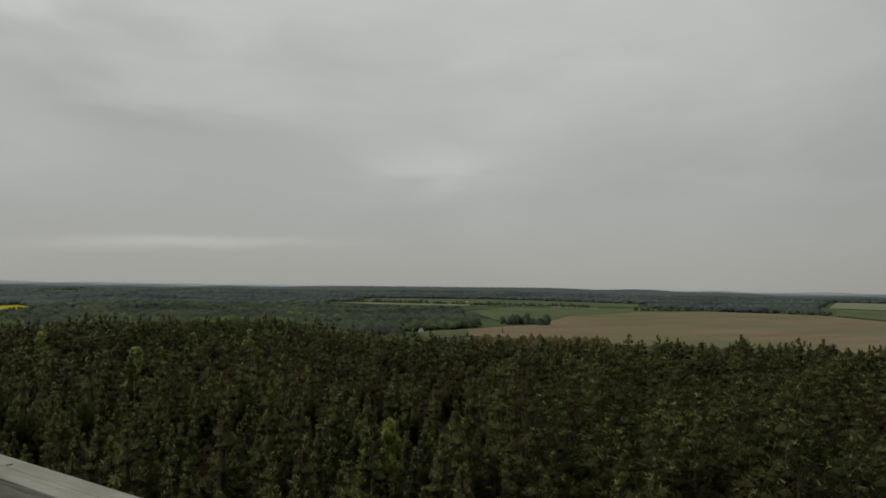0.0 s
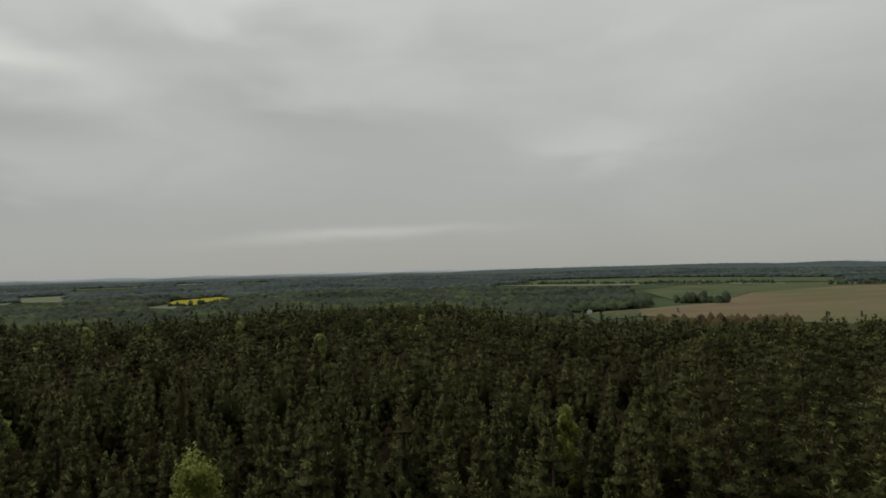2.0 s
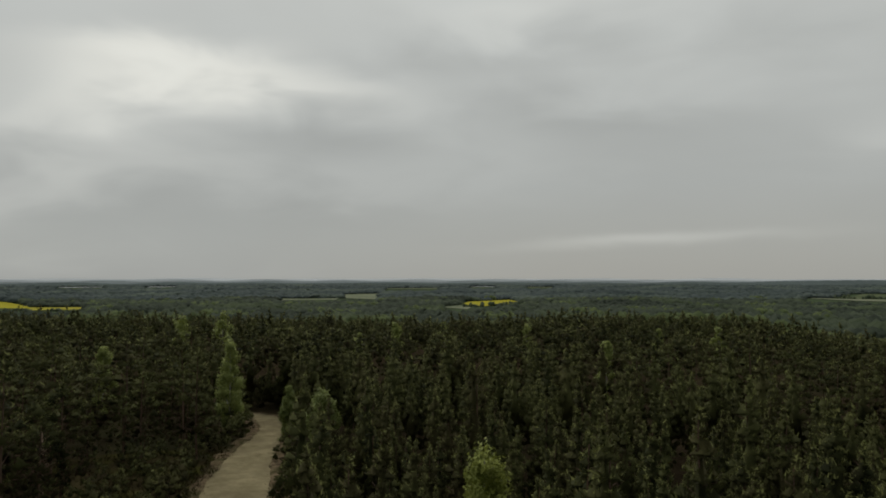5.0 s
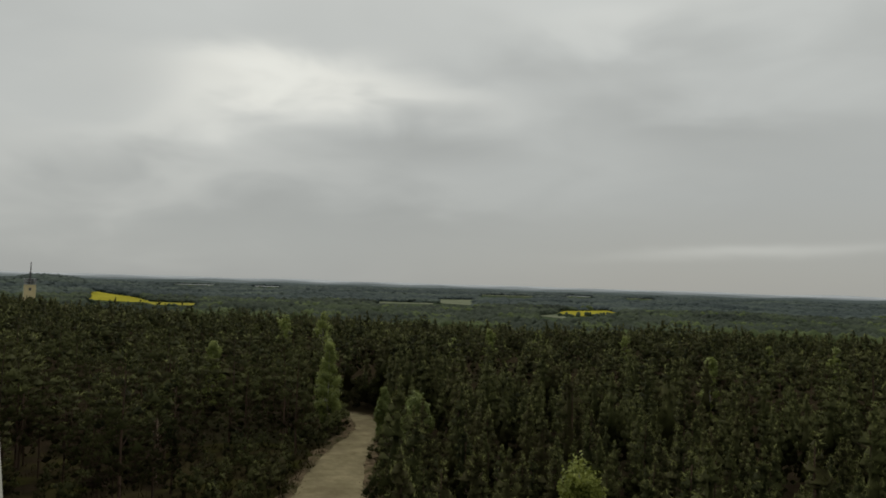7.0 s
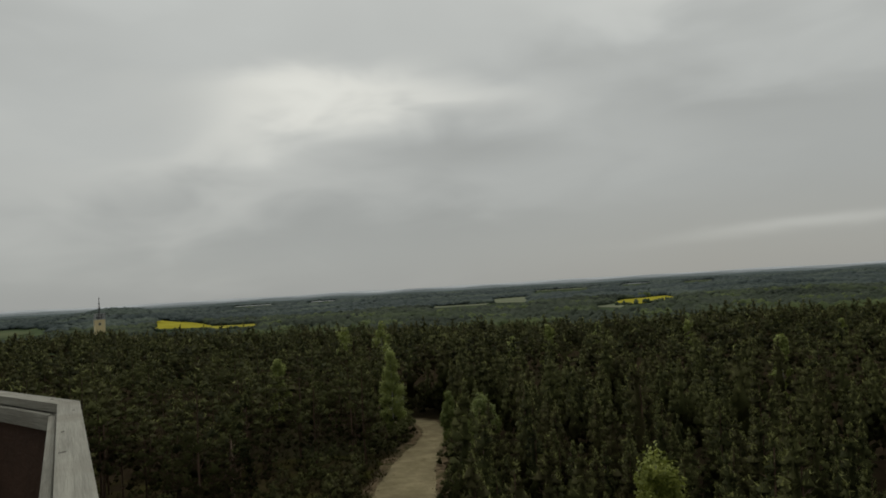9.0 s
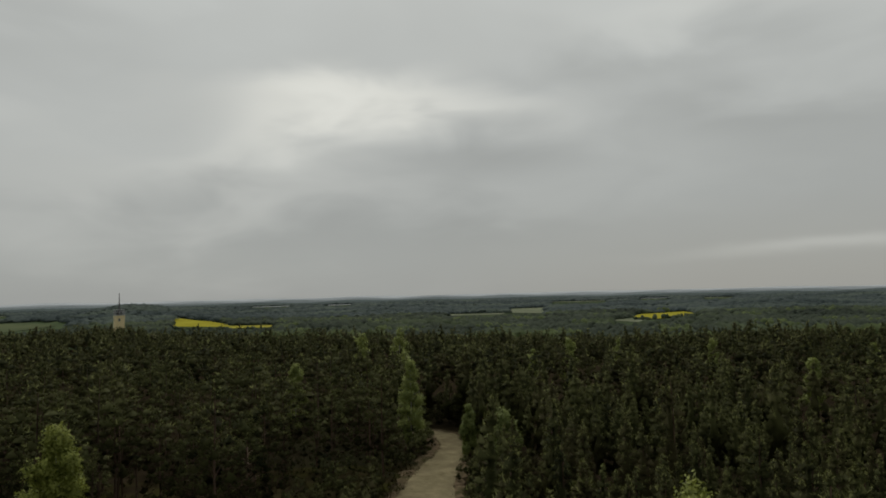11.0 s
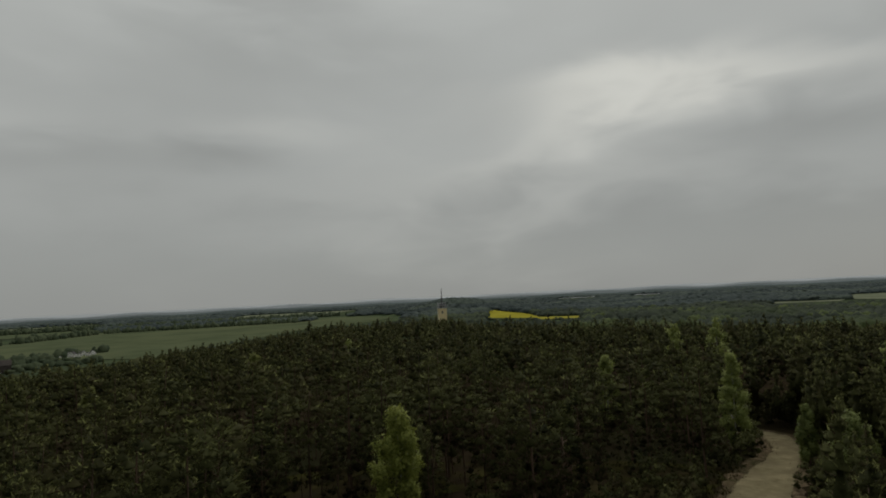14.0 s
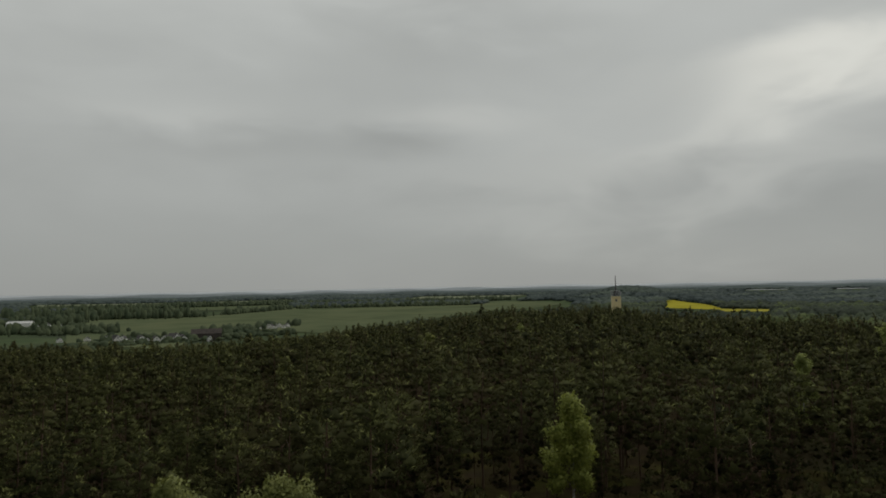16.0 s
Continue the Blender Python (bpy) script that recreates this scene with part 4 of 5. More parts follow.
wide = scatter(255, 3250, -76, 97, lambda r: 4.7 + 0.0071 * r, lambda p: (p[:, 3] > edge(p[:, 2])[0] + 20) & ~in_fields(p[:, 0], p[:, 1]))
# nearest band keeps its leaf colour; the two beyond are tinted for haze
for r0, r1, mat, label in ((0, 560, EDGEWOOD, "mixed olive green woods at the foot of the hill"), (560, 1450, HAZED_MIDWOOD, "dark mixed woods across the valley, faintly tinted with haze"), (1450, 4000, HAZED_WOODS, "far dark woods over valley and plain, tinted blue with haze")):
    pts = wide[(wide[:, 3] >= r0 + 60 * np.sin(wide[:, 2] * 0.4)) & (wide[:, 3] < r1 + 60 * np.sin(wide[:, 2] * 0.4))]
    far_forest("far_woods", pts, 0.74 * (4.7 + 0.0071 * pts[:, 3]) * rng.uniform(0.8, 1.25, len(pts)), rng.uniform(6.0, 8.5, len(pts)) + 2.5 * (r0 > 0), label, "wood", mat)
tower_stand = scatter(455, 540, 41.2, 44.8, lambda r: 5.5)
forest("pine_wood", SPARE, tower_stand, rng.uniform(11.0, 14.5, len(tower_stand)), [NEEDLE, SHOOT, TWIG], "tall dark pines below a far lookout tower", "pine wood", [10.6] * 8)

grove = scatter(345, 1500, -26, 34, lambda r: 5.5 + 0.004 * r, lambda p: (p[:, 3] > edge(p[:, 2])[0] + 12) & ~in_fields(p[:, 0], p[:, 1])
                & (np.sin(p[:, 0] * 0.031 + 1.2) * np.sin(p[:, 1] * 0.027 + p[:, 0] * 0.011) + 0.25 * np.sin(p[:, 0] * 0.11) > 0.42 + 0.0003 * p[:, 3]))
far_forest("leafy_grove", grove, 4.2 + 0.001 * grove[:, 3], np.full(len(grove), 10.5), "fresh green leafy trees in the valley", "wood", LEAFY, BUSHY)


COPPER = surface("reddish_copse", (0.06, 0.043, 0.022), (0.115, 0.082, 0.042), 0.05, 0.85, 0.6, island=0.5, third=(0.07, 0.075, 0.03), third_scale=0.03, shine=0.05)
copse = scatter(300, 385, -47.5, -36.5, lambda r: 4.2)
far_forest("copse", copse, rng.uniform(2.2, 3.6, len(copse)), rng.uniform(7.5, 10.5, len(copse)), "low reddish brown copse at the edge of fields", "copse", COPPER, BUSHY)


def plant_broad():
    for n, (az, r, hh, rad, kind) in enumerate(BROAD):
        x, y = polar(az, r)
        root = new(kind + "_tree")
        seed = 300 + n
        close = r < 115
        tv, tf = stem(seed, hh * 0.93, 0.13, 0.02, 0.035, 6, 7, 14, 0.3, rad)
        mesh_object("trunk", tv, tf, [PALE_BARK if kind == "birch" else BARK], smooth=True, parent=root)
        cl, lv, sz = (620 if kind == "oak" else 400, 30, 0.13) if close else (110, 16, 0.3)
        cv, cf, cn = leaf_crown(seed, hh, rad, 0.25 if kind == "oak" else 0.33 if 61 < r < 80 else 0.07, cl, lv, sz, 0.05 if r < 50 and kind == "birch" else 0.2 if kind == "oak" else 0.68 if 95 < r < 105 else 0.42, 0.8 if kind == "birch" else 0.1)
        mesh_object("crown", cv, cf, [{"birch": BIRCH if r < 80 else SHADED, "oak": BLOSSOM, "alder": ALDER}[kind]], parent=root, normals=cn)
        root.matrix_basis = pose(float(x), float(y), float(land(x, y)) - 0.05, 0, 0, rng.uniform(0, 360))
        tagged(root, "fresh light green birch with a pale slender trunk" if kind == "birch" else "broad yellow green oak in young leaf" if kind == "oak" else "low grey green alder at the edge of a road", kind, "broadleaved trees")


plant_broad()


def dead_pine(seed, az, r, height):
    """A bare standing trunk with broken limbs."""
    x, y = polar(az, r)
    root = new("dead_pine")
    tv, tf = stem(seed, height, 0.2, 0.09, 0.05, 7, 7)
    mesh_object("trunk", tv, tf, [SNAG], smooth=True, parent=root)
    g = np.random.default_rng(seed)
    for k in range(9):
        z, a, L = height * (0.45 + 0.06 * k), k * 2.3 + g.uniform(-0.4, 0.4), g.uniform(0.5, 1.4)
        lv, lf = stem(seed + k + 1, L, 0.045, 0.012, 0.12, 5, 4)
        tip = Matrix.Translation((0, 0, z)) @ Matrix.Rotation(a, 4, "Z") @ Matrix.Rotation(radians(g.uniform(50, 80)), 4, "Y")
        mesh_object("limb", lv, lf, [SNAG], smooth=True, parent=root).matrix_basis = tip
    root.matrix_basis = pose(float(x), float(y), float(land(x, y)) - 0.05, 0, 0, g.uniform(0, 360))
    tagged(root, "dead standing pine, bare grey brown trunk with broken limbs", "dead pine", "dead pines")


for spot in ((501, -22.5, 93.5, 8.6), (502, -30.3, 92, 9.0), (503, -12.2, 91, 7.6), (504, 33.5, 74, 6.4)):
    dead_pine(*spot)


# ---- the lookout platform ----
def build_platform():
    ring = [(1.43, -2.88), (-0.25, 1.11), (-2.74, 3.565), (-4.03, 4.09), (-6.45, 2.0), (-7.2, -1.2), (-5.4, -4.3), (-1.8, -5.0)]
    top = EYE - 0.45
    deck_z = top - 1.12
    n = len(ring)
    mid = Vector((sum(p[0] for p in ring) / n, sum(p[1] for p in ring) / n, 0))
    root = new("parapet")
    tagged(root, "weathered grey timber parapet with a flat capping board", "parapet", kind="structure")
    pts = [Vector((x, y, 0)) for x, y in ring]
    inner = []
    for i in range(n):
        a, b = (pts[i] - pts[i - 1]).normalized(), (pts[(i + 1) % n] - pts[i]).normalized()
        na, nb = Vector((-a.y, a.x, 0)), Vector((-b.y, b.x, 0))
        d = (na + nb).normalized()
        inner.append((d, 1 / max(0.3, d.dot(na))))

    def strip(name, off0, off1, z0, z1, material, label="", bevel=0.003):
        for i in range(n):
            j = (i + 1) % n
            bm = bmesh.new()
            quad = [pts[i] + inner[i][0] * inner[i][1] * off0, pts[j] + inner[j][0] * inner[j][1] * off0,
                    pts[j] + inner[j][0] * inner[j][1] * off1, pts[i] + inner[i][0] * inner[i][1] * off1]
            along = (pts[j] - pts[i]).normalized() * 0.003
            quad[0], quad[3] = quad[0] + along, quad[3] + along
            quad[1], quad[2] = quad[1] - along, quad[2] - along
            run = pts[j] - pts[i]
            place = Matrix.Translation((pts[i].x, pts[i].y, z1)) @ Matrix.Rotation(math.atan2(run.y, run.x), 4, "Z")
            back = place.inverted()
            lo = [bm.verts.new(back @ Vector((q.x, q.y, z0))) for q in quad]
            hi = [bm.verts.new(back @ Vector((q.x, q.y, z1))) for q in quad]
            bm.faces.new(hi)
            bm.faces.new(lo[::-1])
            for k in range(4):
                bm.faces.new((lo[k], lo[(k + 1) % 4], hi[(k + 1) % 4], hi[k]))
            bmesh.ops.recalc_face_normals(bm, faces=bm.faces[:])
            if bevel:
                bmesh.ops.bevel(bm, geom=bm.edges[:], offset=bevel, segments=2, affect="EDGES")
            part(name, bm, material, root, label).matrix_basis = place

    strip("capping_board", 0.0, 0.0499, top - 0.045, top, TIMBER, bevel=0.0004)
    strip("capping_board", 0.0501, 0.1, top - 0.045, top - 0.0003, TIMBER, bevel=0.0004)
    strip("inner_rail", 0.105, 0.138, top - 0.13, top - 0.05, TIMBER)
    strip("fascia", 0.012, 0.04, top - 0.25, top - 0.048, TIMBER)
    strip("cladding_board", 0.045, 0.07, deck_z, top - 0.14, DARKWOOD, bevel=0.0)
    # posts inside the boards
    for i in range(n):
        bm = bmesh.new()
        q = pts[i] + inner[i][0] * inner[i][1] * 0.1
        box(bm, (0.07, 0.09, top - 0.05 - deck_z), (q.x, q.y, (top - 0.05 + deck_z) / 2), 0.3 * i, 0.006)
        part("post", bm, TIMBER, root)
    # nail heads along the cap
    for i in range(n):
        j = (i + 1) % n
        L = (pts[j] - pts[i]).length
        k = max(2, int(L / 0.55))
        for s in range(k):
            q = pts[i].lerp(pts[j], (s + rng.uniform(0.2, 0.8)) / k) + inner[i][0] * rng.uniform(0.015, 0.085)
            bm = bmesh.new()
            box(bm, (rng.uniform(0.008, 0.03), 0.005, 0.002), (q.x, q.y, top + 0.0007), rng.uniform(0, 3))
            part("nail", bm, RUST, root)
    # the deck and the legs that carry it
    deck = new("platform_deck")
    tagged(deck, "dark boarded floor of the lookout platform", "deck", kind="structure")
    bm = bmesh.new()
    lo = [bm.verts.new((p.x, p.y, deck_z - 0.12)) for p in pts]
    hi = [bm.verts.new((p.x, p.y, deck_z - 0.004)) for p in pts]
    bm.faces.new(hi)
    bm.faces.new(lo[::-1])
    for k in range(n):
        bm.faces.new((lo[k], lo[(k + 1) % n], hi[(k + 1) % n], hi[k]))
    bmesh.ops.recalc_face_normals(bm, faces=bm.faces[:])
    part("deck", bm, DARKWOOD, deck)
    # floor boards laid across the deck
    x = min(p.x for p in pts) + 0.1
    while x < max(p.x for p in pts) - 0.16:
        ys = []
        for edge_x in (x, x + 0.138):
            cut = sorted(p.y + (q.y - p.y) * (edge_x - p.x) / (q.x - p.x) for p, q in zip(pts, pts[1:] + pts[:1]) if (p.x > edge_x) != (q.x > edge_x))
            ys.append((cut[0], cut[-1]))
        y0, y1 = max(q[0] for q in ys) + 0.16, min(q[1] for q in ys) - 0.16
        if y1 - y0 > 0.3:
            bm = bmesh.new()
            box(bm, (0.138, y1 - y0, 0.03), (x + 0.069, (y0 + y1) / 2, deck_z + 0.012 + rng.uniform(0, 0.002)))
            part("plank", bm, DARKWOOD, deck)
        x += 0.145
    for i in range(n):
        q = pts[i] + (mid - pts[i]) * 0.08
        bm = bmesh.new()
        box(bm, (0.26, 0.26, deck_z - 0.12), (q.x, q.y, (deck_z - 0.12) / 2), 0.3 * i, 0.01)
        part("leg", bm, TIMBER, deck)


build_platform()


# ---- the far lookout tower ----
def build_far_tower():
    r, az = 560.0, 42.9
    x, y = polar(az, r)
    z0 = float(land(x, y))
    top = EYE - r * math.tan(radians(0.62))
    root = new("lookout_tower")
    tagged(root, "pale yellow clad lookout tower with a steel mast", "tower")
    W = 6.6
    sill = top - 4.1
    bm = bmesh.new()
    box(bm, (W, W, sill - z0), (0, 0, (sill - z0) / 2), 0, 0.05)
    part("shaft", bm, CLADDING, root)
    for k in range(4):
        a = k * math.pi / 2
        for s in range(5):
            bm = bmesh.new()
            box(bm, (W / 5 - 0.08, 0.06, 11.0), (0, 0, 0))
            bmesh.ops.transform(bm, matrix=Matrix.Rotation(a, 4, "Z") @ Matrix.Translation(((s - 2) * W / 5, W / 2 + 0.04, sill - z0 - 5.6)), verts=bm.verts[:])
            part("cladding_panel", bm, CLADDING, root)
        bm = bmesh.new()
        box(bm, (1.4, 0.1, 1.9), (0, 0, 0))
        bmesh.ops.transform(bm, matrix=Matrix.Rotation(a, 4, "Z") @ Matrix.Translation((0.3, W / 2 + 0.1, sill - z0 - 3.2)), verts=bm.verts[:])
        opening = part("window", bm, STEEL, root)
        bm = bmesh.new()
        box(bm, (1.1, 0.14, 1.6), (0, 0, 0))
        bmesh.ops.transform(bm, matrix=Matrix.Rotation(a, 4, "Z") @ Matrix.Translation((0.3, W / 2 + 0.1, sill - z0 - 3.2)), verts=bm.verts[:])
        part("pane", bm, PANE, opening)
    for level in (0.0, 2.0, 3.9):
        bm = bmesh.new()
        box(bm, (W + 0.6, W + 0.6, 0.3), (0, 0, sill - z0 + level + 0.15), 0, 0.03)
        part("platform", bm, STEEL, root)
    for sx in (-1, 0, 1):
        for sy in (-1, 0, 1):
            if sx or sy:
                bm = bmesh.new()
                box(bm, (0.35, 0.35, 3.9), (sx * W * 0.46, sy * W * 0.46, sill - z0 + 2.1))
                part("column", bm, STEEL, root)
    bm = bmesh.new()
    box(bm, (3.0, 3.0, 3.7), (0, 0, sill - z0 + 2.1), 0, 0.04)
    part("stair_core", bm, ROOFS, root)
    for k in range(4):
        for level in (1.0, 3.0):
            place = Matrix.Rotation(k * math.pi / 2, 4, "Z") @ Matrix.Translation((0, W * 0.48, sill - z0 + level - 0.3))
            bm = bmesh.new()
            box(bm, (W, 0.1, 0.14), (0, 0, 0.4))
            bmesh.ops.transform(bm, matrix=place, verts=bm.verts[:])
            rail = part("railing", bm, STEEL, root)
            for q in range(12):
                bm = bmesh.new()
                box(bm, (0.12, 0.08, 0.9), ((q - 5.5) * W / 12, 0, -0.1))
                bmesh.ops.transform(bm, matrix=place, verts=bm.verts[:])
                part("baluster", bm, STEEL, rail)
    mast_top = EYE + r * math.tan(radians(0.62)) - z0
    bm = bmesh.new()
    bmesh.ops.create_cone(bm, cap_ends=True, segments=8, radius1=0.42, radius2=0.22, depth=mast_top - (top - z0),
                          matrix=Matrix.Translation((0, 0, (mast_top + top - z0) / 2)))
    mast = part("mast", bm, MASTPAINT, root)
    for q, up in enumerate((0.35, 0.6, 0.85)):
        bm = bmesh.new()
        box(bm, (1.5 - 0.3 * q, 0.18, 0.9), (0, 0, top - z0 + (mast_top - top + z0) * up), 0.6 * q)
        part("antenna", bm, STEEL, mast, "grey antenna panel on a mast")
    root.matrix_basis = pose(float(x), float(y), z0, 0, 0, az + 8)


build_far_tower()


# ---- village ----
def house(name, size, eave, ridge, wall, roof, label, windows=3):
    """A gabled house: walls, two roof slopes with an overhang, windows, a door and a chimney."""
    w, d = size
    root = new(name)
    tagged(root, label, "house" if name == "house" else "barn", "village houses" if name == "house" else "")
    bm = bmesh.new()
    prof = [(-d / 2, 0), (d / 2, 0), (d / 2, eave), (0, ridge), (-d / 2, eave)]
    a = [bm.verts.new((-w / 2, y, z)) for y, z in prof]
    b = [bm.verts.new((w / 2, y, z)) for y, z in prof]
    bm.faces.new(a)
    bm.faces.new(b[::-1])
    for k in range(5):
        bm.faces.new((a[k], b[k], b[(k + 1) % 5], a[(k + 1) % 5]))
    bmesh.ops.recalc_face_normals(bm, faces=bm.faces[:])
    part("wall", bm, wall, root)
    slope = math.atan2(ridge - eave, d / 2)
    L = math.hypot(ridge - eave, d / 2) + 0.5
    for s in (-1, 1):
        bm = bmesh.new()
        box(bm, (w + 0.8, L, 0.18), (0, 0, 0))
        bmesh.ops.transform(bm, matrix=Matrix.Translation((0, s * (d / 4 + 0.15), (ridge + eave) / 2 + 0.02)) @ Matrix.Rotation(-s * slope, 4, "X"), verts=bm.verts[:])
        part("roof", bm, roof, root)
    def window(px, py, pz, across):
        """A framed window in a wall: across is 0 for the long walls, 1 for the gables."""
        bm = bmesh.new()
        box(bm, (0.1, 1.3, 1.5) if across else (1.3, 0.1, 1.5), (px, py, pz))
        frame_part = part("window", bm, WALLS, root)
        bm = bmesh.new()
        box(bm, (0.14, 1.06, 1.26) if across else (1.06, 0.14, 1.26), (px, py, pz))
        part("pane", bm, PANE, frame_part)

    if windows:
        for s in (-1, 1):
            for k in range(windows):
                window((k - (windows - 1) / 2) * w / windows, s * (d / 2 + 0.03), eave * 0.55, 0)
            for k in (-1, 1):
                window(s * (w / 2 + 0.03), k * d * 0.22, eave * 0.5, 1)
            window(s * (w / 2 + 0.03), 0, eave + 0.9, 1)
        bm = bmesh.new()
        box(bm, (0.12, 1.0, 2.1), (w / 2 + 0.04, 0, 1.1))
        door = part("door", bm, BARNWOOD, root, "dark wooden front door")
        bm = bmesh.new()
        box(bm, (0.06, 0.14, 0.04), (w / 2 + 0.13, 0.38, 1.05))
        part("handle", bm, STEEL, door)
        bm = bmesh.new()
        box(bm, (0.6, 0.6, 1.6), (w * 0.2, 0.4, ridge + 0.3), 0, 0.02)
        part("chimney", bm, roof, root)
    else:
        # a wide gate of upright boards in the gable
        bm = bmesh.new()
        box(bm, (0.12, d * 0.4, eave * 0.7), (w / 2 + 0.04, 0, eave * 0.35))
        gate = part("gate", bm, BARNWOOD, root, "dark wooden gate in the gable wall")
        for k in range(6):
            bm = bmesh.new()
            box(bm, (0.05, d * 0.4 / 6 - 0.06, eave * 0.66), (w / 2 + 0.125, (k - 2.5) * d * 0.4 / 6, eave * 0.35))
            part("board", bm, BARNWOOD, gate)
    return root


def set_down(ob, az, r, turn, lift=0.0):
    x, y = polar(az, r)
    ob.matrix_basis = pose(float(x), float(y), float(land(x, y)) + lift, 0, 0, turn)


first = house("house", (11, 8.5), 4.6, 8.4, WALLS, ROOFS, "white rendered house with a dark tiled gable roof")
set_down(first, 78.6, 742, 30)
VILLAGE = [(79.2, 748, 15), (79.9, 738, 80), (80.5, 744, 40), (81.6, 752, 65), (82.7, 775, 110), (78.4, 752, 55), (77.2, 748, 30), (70.0, 925, 70), (71.5, 940, 20), (70.9, 898, 50), (87.2, 1180, 25), (87.9, 1200, 60), (86.5, 1190, 95), (90.4, 1210, 45),
           (77.9, 736, 75), (78.1, 765, 10), (80.0, 752, 50), (81.0, 760, 100), (82.2, 768, 20), (83.3, 790, 65), (76.0, 728, 85), (70.3, 905, 35), (70.8, 915, 80),
           (71.3, 902, 10), (70.6, 935, 60), (71.7, 925, 120), (72.0, 900, 45), (71.1, 950, 95), (84.6, 800, 30), (86.4, 815, 75), (72.6, 1600, 20), (73.4, 1620, 70),
           (89.0, 1210, 15), (-31.0, 1900, 20), (-33.5, 1880, 50), (-36.0, 1960, 10), (-29.5, 1990, 75), (-41.0, 1900, 30), (-32.2, 720, 60), (-9.0, 420, 40)]
for az, r, turn in VILLAGE:
    c = copy_thing(first, Matrix.Identity(4))
    set_down(c, az, r, az - 90 + 0.45 * (turn - 50), -0.1)
    s = float(rng.uniform(0.5, 0.85))
    s *= 0.75 if az < 0 else 1.0
    c.matrix_basis = c.matrix_basis @ Matrix.Diagonal((s, s, s, 1))
barn = house("barn", (29, 11), 7.0, 11.5, BARNWOOD, BARNWOOD, "long dark barn with a dark gabled roof", 0)
set_down(barn, 76.2, 742, 76)
hall = house("barn", (34, 18), 6.0, 9.0, WALLS, SHEET, "large pale hall with a whitish sheet roof", 0)
set_down(hall, 88.9, 1240, 70)
hall2 = house("barn", (26, 16), 6.0, 8.5, WALLS, SHEET, "pale works hall with a flat sheet roof", 0)
set_down(hall2, 91.0, 1180, 100)

# rows of trees and hedges on the plain
ROWS = [((89.5, 1500), (77.3, 1400), 60, 21.0), ((76.9, 1400), (76.3, 1405), 8, 13.0), ((75.0, 1460), (70.0, 1720), 16, 14.0), ((69.5, 1745), (54.8, 1745), 22, 13.0),
        ((-63.5, 1545), (-60, 1560), 10, 9.0), ((-64, 1520), (-67, 1340), 4, 3.0), ((76.0, 800), (72.8, 890), 26, 10.0), ((90, 690), (70, 790), 24, 6.0), ((90, 1050), (84, 960), 50, 12.0),
        ((-39.4, 905), (-42.5, 885), 24, 12.5), ((39.2, 1250), (31, 1120), 6, 4.5), ((90, 1320), (85.5, 1290), 50, 15.0), ((1.6, 1140), (-3.4, 1290), 9, 6.5),
        ((86, 722), (77.5, 712), 8, 2.6), ((84, 790), (77, 780), 22, 8.0), ((72.4, 955), (69.4, 965), 20, 8.0), ((73, 850), (70, 860), 14, 3.5), ((88, 2150), (70, 2200), 60, 14.0), ((69, 2050), (52, 2150), 50, 13.0), ((-46, 1665), (-36, 1690), 8, 8.0),
        ((-50, 1520), (-57, 1640), 10, 9.0), ((-25, 1850), (-46, 1720), 10, 9.0)]


def tree_row(a, b, depth, height):
    p, q = np.array(polar(*a)), np.array(polar(*b))
    L = np.linalg.norm(q - p)
    n = max(9, int(L / 4.2 * max(1, depth / 9.0)))
    s = rng.random(n)
    pts = p + (q - p) * s[:, None] + rng.normal(0, depth * 0.4, (n, 2))
    far_forest("tree_row", pts, rng.uniform(2.2, 6.0, n) * min(1.0, height / 9.0 + 0.2), height * rng.uniform(0.4, 1.15, n), "uneven row of dark green trees along a field", "tree row", HEDGE, BUSHY)


for row in ROWS:
    tree_row(*row)


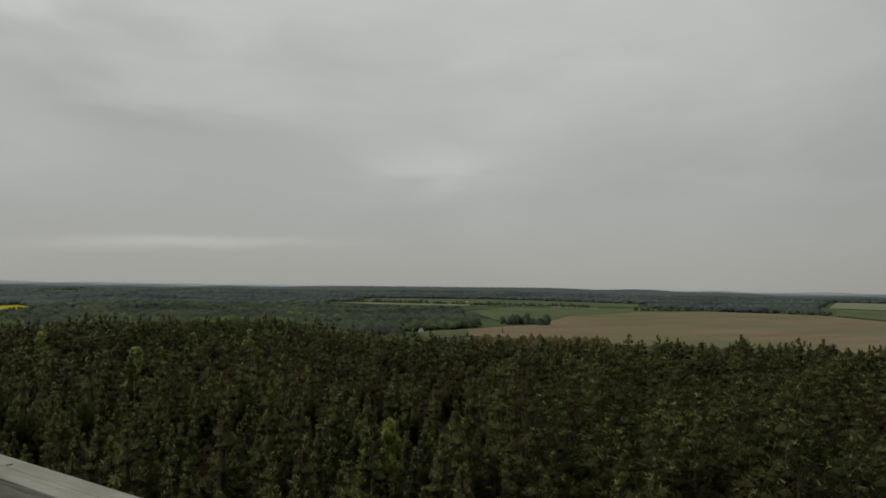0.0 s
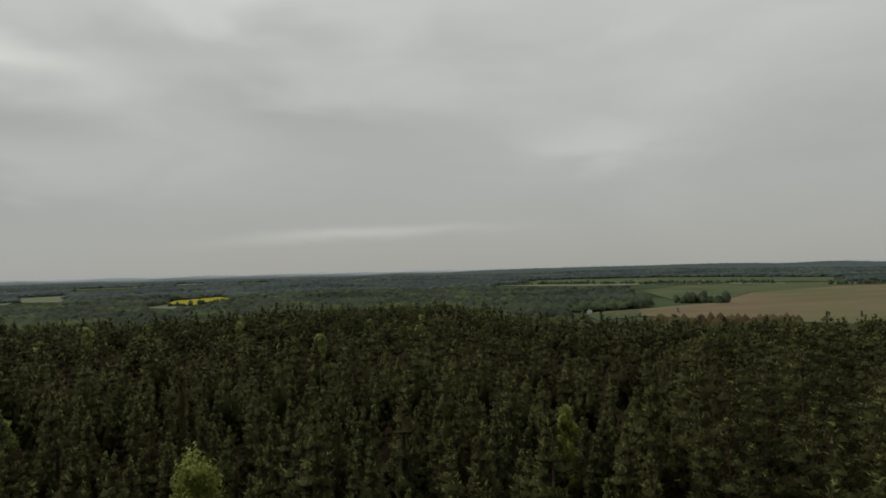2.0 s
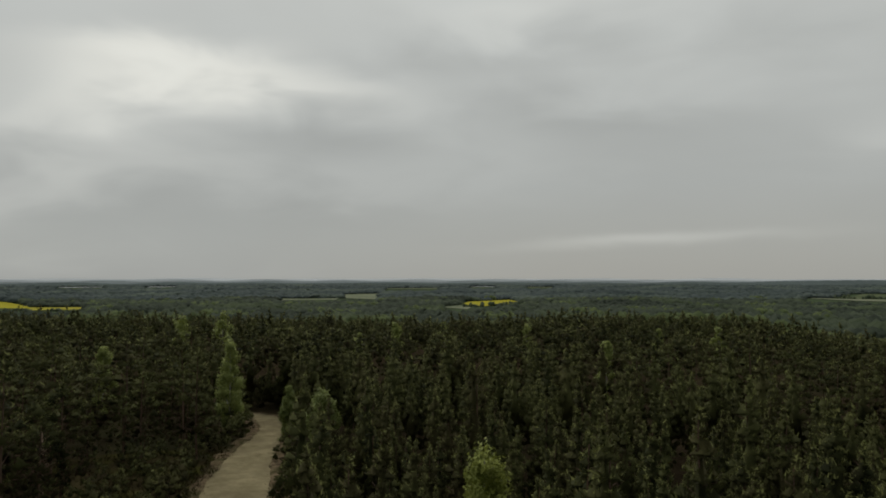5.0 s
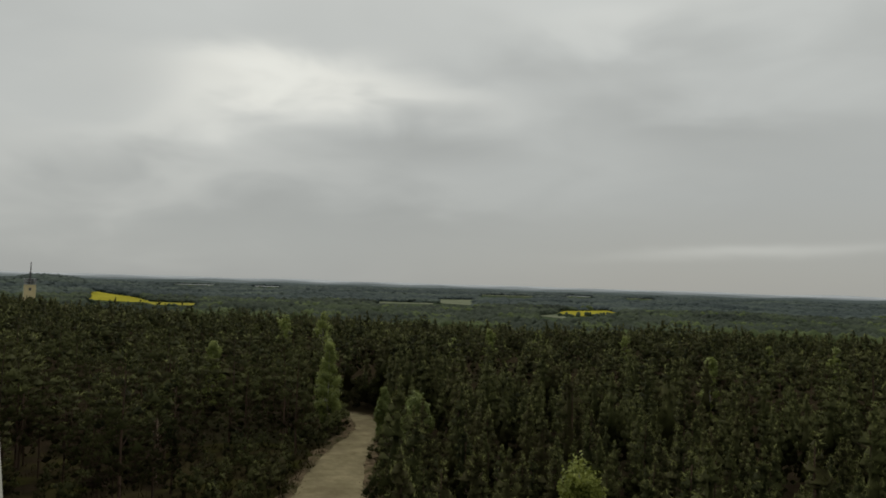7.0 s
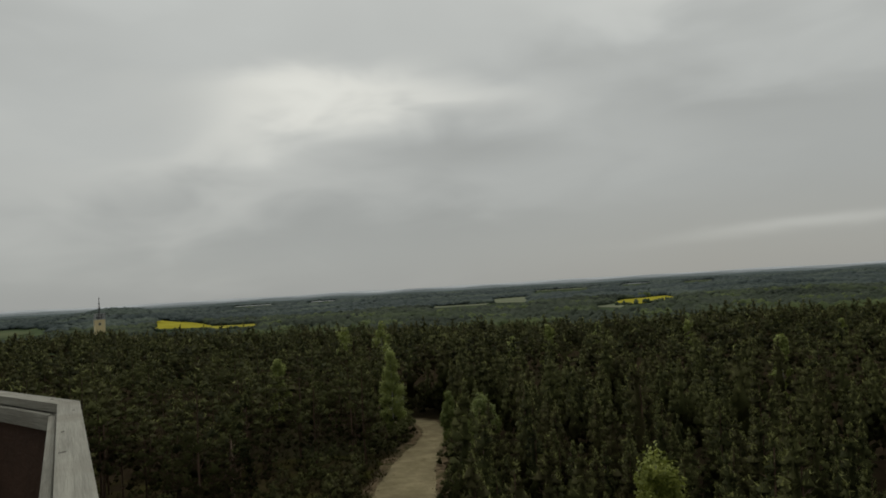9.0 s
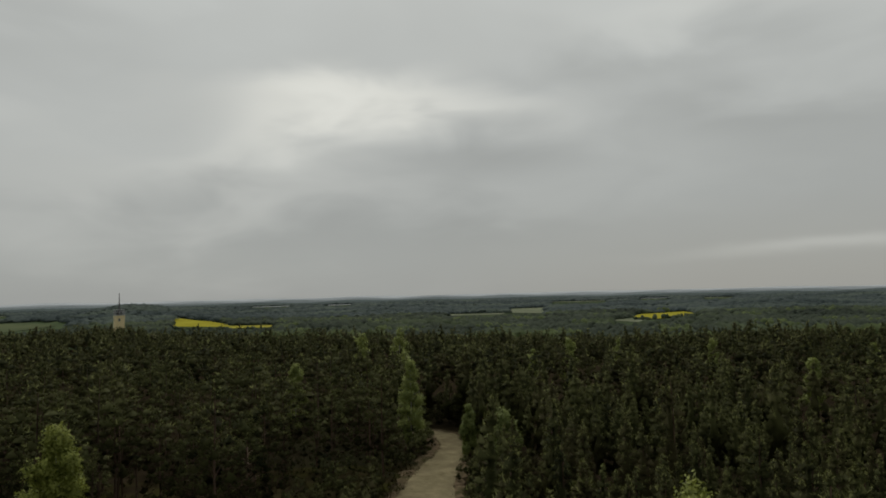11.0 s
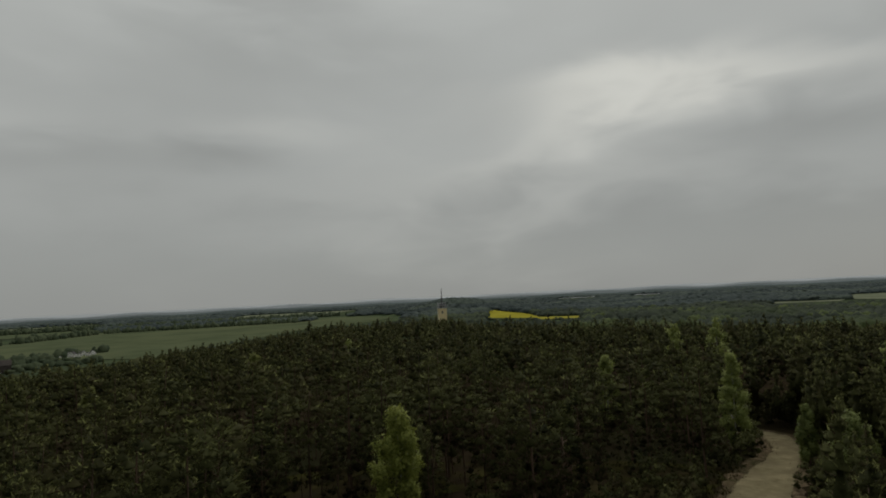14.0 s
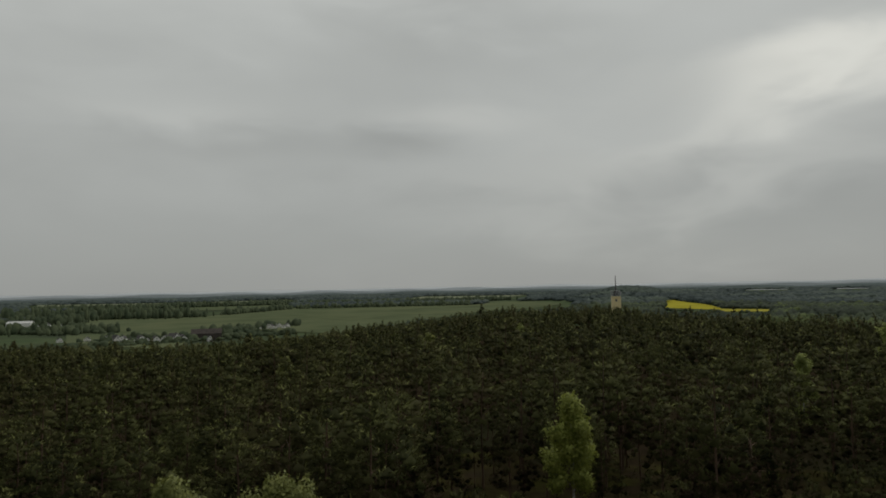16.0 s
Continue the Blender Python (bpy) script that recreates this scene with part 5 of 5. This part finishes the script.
# ---- low growth beside the road ----
def shrubs():
    pts = scatter(54, 90, 21.5, 62, lambda r: 2.5)
    keep = open_ground(pts) & (rng.random(len(pts)) < 0.9)
    ra, rw = road_at(pts[:, 3])
    keep &= (pts[:, 2] - ra) * np.radians(1) * pts[:, 3] > rw / 2 + 1.5
    bush = [pine_crown(400 + k, 2.2, 0.95, 0.05, 4, 4, 1.2, 0.26, 12, 0.22, 0.2, 0.3) for k in range(4)]
    forest("pine_scrub", bush, pts[keep], rng.uniform(1.0, 3.4, keep.sum()), [NEEDLE, SHOOT, TWIG], "low young pines and scrub on rough grass", "scrub", [2.2] * 4)
    side = scatter(63, 87, 9.5, 17.5, lambda r: 1.9)
    d = np.hypot(side[:, 0][:, None] - ROAD_LINE[:, 0], side[:, 1][:, None] - ROAD_LINE[:, 1])
    side = side[(d > ROAD_LINE[:, 2] / 2 + 1.0).all(1) & open_ground(side)]
    forest("pine_scrub", bush, side, rng.uniform(1.4, 3.0, len(side)), [NEEDLE, SHOOT, TWIG], "bushy young pines crowding the edge of a road", "scrub", [2.2] * 4)
    wall = scatter(118.5, 127, 12, 30, lambda r: 2.4)
    forest("undergrowth", bush, wall, rng.uniform(2.5, 5.5, len(wall)), [NEEDLE, SHOOT, TWIG], "dense young pines behind the bend of a road", "scrub", [2.2] * 4)
    under = scatter(72, 112, 19, 50, lambda r: 2.9, lambda q: rng.random(len(q)) < 0.85)
    d = np.hypot(under[:, 0][:, None] - ROAD_LINE[:, 0], under[:, 1][:, None] - ROAD_LINE[:, 1])
    under = under[(d > ROAD_LINE[:, 2] / 2 + 0.8).all(1)]
    bend = scatter(90, 110, 18.4, 25, lambda r: 2.3)
    d = np.hypot(bend[:, 0][:, None] - ROAD_LINE[:, 0], bend[:, 1][:, None] - ROAD_LINE[:, 1])
    bend = bend[(d > ROAD_LINE[:, 2] / 2 + 1.1).all(1)]
    forest("undergrowth", bush, bend, rng.uniform(1.8, 4.0, len(bend)), [NEEDLE, SHOOT, TWIG], "bushy dark young pines inside the bend of a road", "scrub", [2.2] * 4)
    forest("undergrowth", bush, under, rng.uniform(0.7, 2.6, len(under)), [NEEDLE, SHOOT, TWIG], "dark scrub and young pines below old trees", "scrub", [2.2] * 4)


shrubs()


def verge():
    """Rough grass over the clearing beside the road."""
    az, r = np.meshgrid(np.linspace(16.0, 60, 60), np.linspace(40, 90, 40))
    X, Y = polar(az, r)
    ra, rw = road_at(r)
    Z = land(X, Y) + 0.05 + 0.12 * np.sin(X * 0.9) * np.sin(Y * 0.7)
    Z = np.where(np.abs((az - ra) * np.radians(1) * r) < rw / 2 + 0.9, land(X, Y) - 0.1, Z)
    n, m = X.shape
    i, j = np.meshgrid(np.arange(n - 1), np.arange(m - 1), indexing="ij")
    faces = np.stack([i * m + j, i * m + j + 1, (i + 1) * m + j + 1, (i + 1) * m + j], -1).reshape(-1, 4)[:, ::-1]
    tagged(mesh_object("grass_verge", np.stack([X, Y, Z], -1).reshape(-1, 3), faces, [GRASS], smooth=True), "rough yellow green grass beside a sandy road", "grass", kind="structure")
    p = scatter(44, 88, 21.0, 58, lambda q: 0.75, lambda q: open_ground(q))
    ra, rw = road_at(p[:, 3])
    p = p[np.abs((p[:, 2] - ra) * np.radians(1) * p[:, 3]) > rw / 2 + 0.2]
    p = p[rng.random(len(p)) < 0.7]
    base = np.repeat(np.stack([p[:, 0], p[:, 1], land(p[:, 0], p[:, 1]) + 0.05], -1), 6, 0)
    base[:, :2] += rng.normal(0, 0.25, (len(base), 2))
    v, f = spikes(rng, base, np.tile((0, 0, 1.0), (len(base), 1)), 0.5, 0.06, 0.45)
    tagged(mesh_object("grass_tufts", v, f, [GRASS]), "dry yellow green grass tufts beside the road", "grass", kind="stuff")


verge()


def gravel():
    """Loose stones and lumps of sand along the edges of the road."""
    k = rng.integers(60, 200, 700)
    way = np.gradient(ROAD_LINE[:, :2], axis=0)
    way /= np.linalg.norm(way, axis=1, keepdims=True)
    left = rng.random(700) < 0.75
    off = (ROAD_LINE[k, 2] / 2 + rng.normal(0.0, 0.4, 700)) * np.where(left, -1, 1)
    x = ROAD_LINE[k, 0] + way[k, 1] * off + rng.normal(0, 0.3, 700)
    y = ROAD_LINE[k, 1] - way[k, 0] * off + rng.normal(0, 0.3, 700)
    size = rng.uniform(0.03, 0.13, 700)
    v, f = pads(rng, np.stack([x, y, land(x, y) + 0.08], -1), size, size * 0.7)
    tagged(mesh_object("gravel", v, f, [SAND]), "loose stones and sand along the road edge", "gravel", kind="stuff")


gravel()
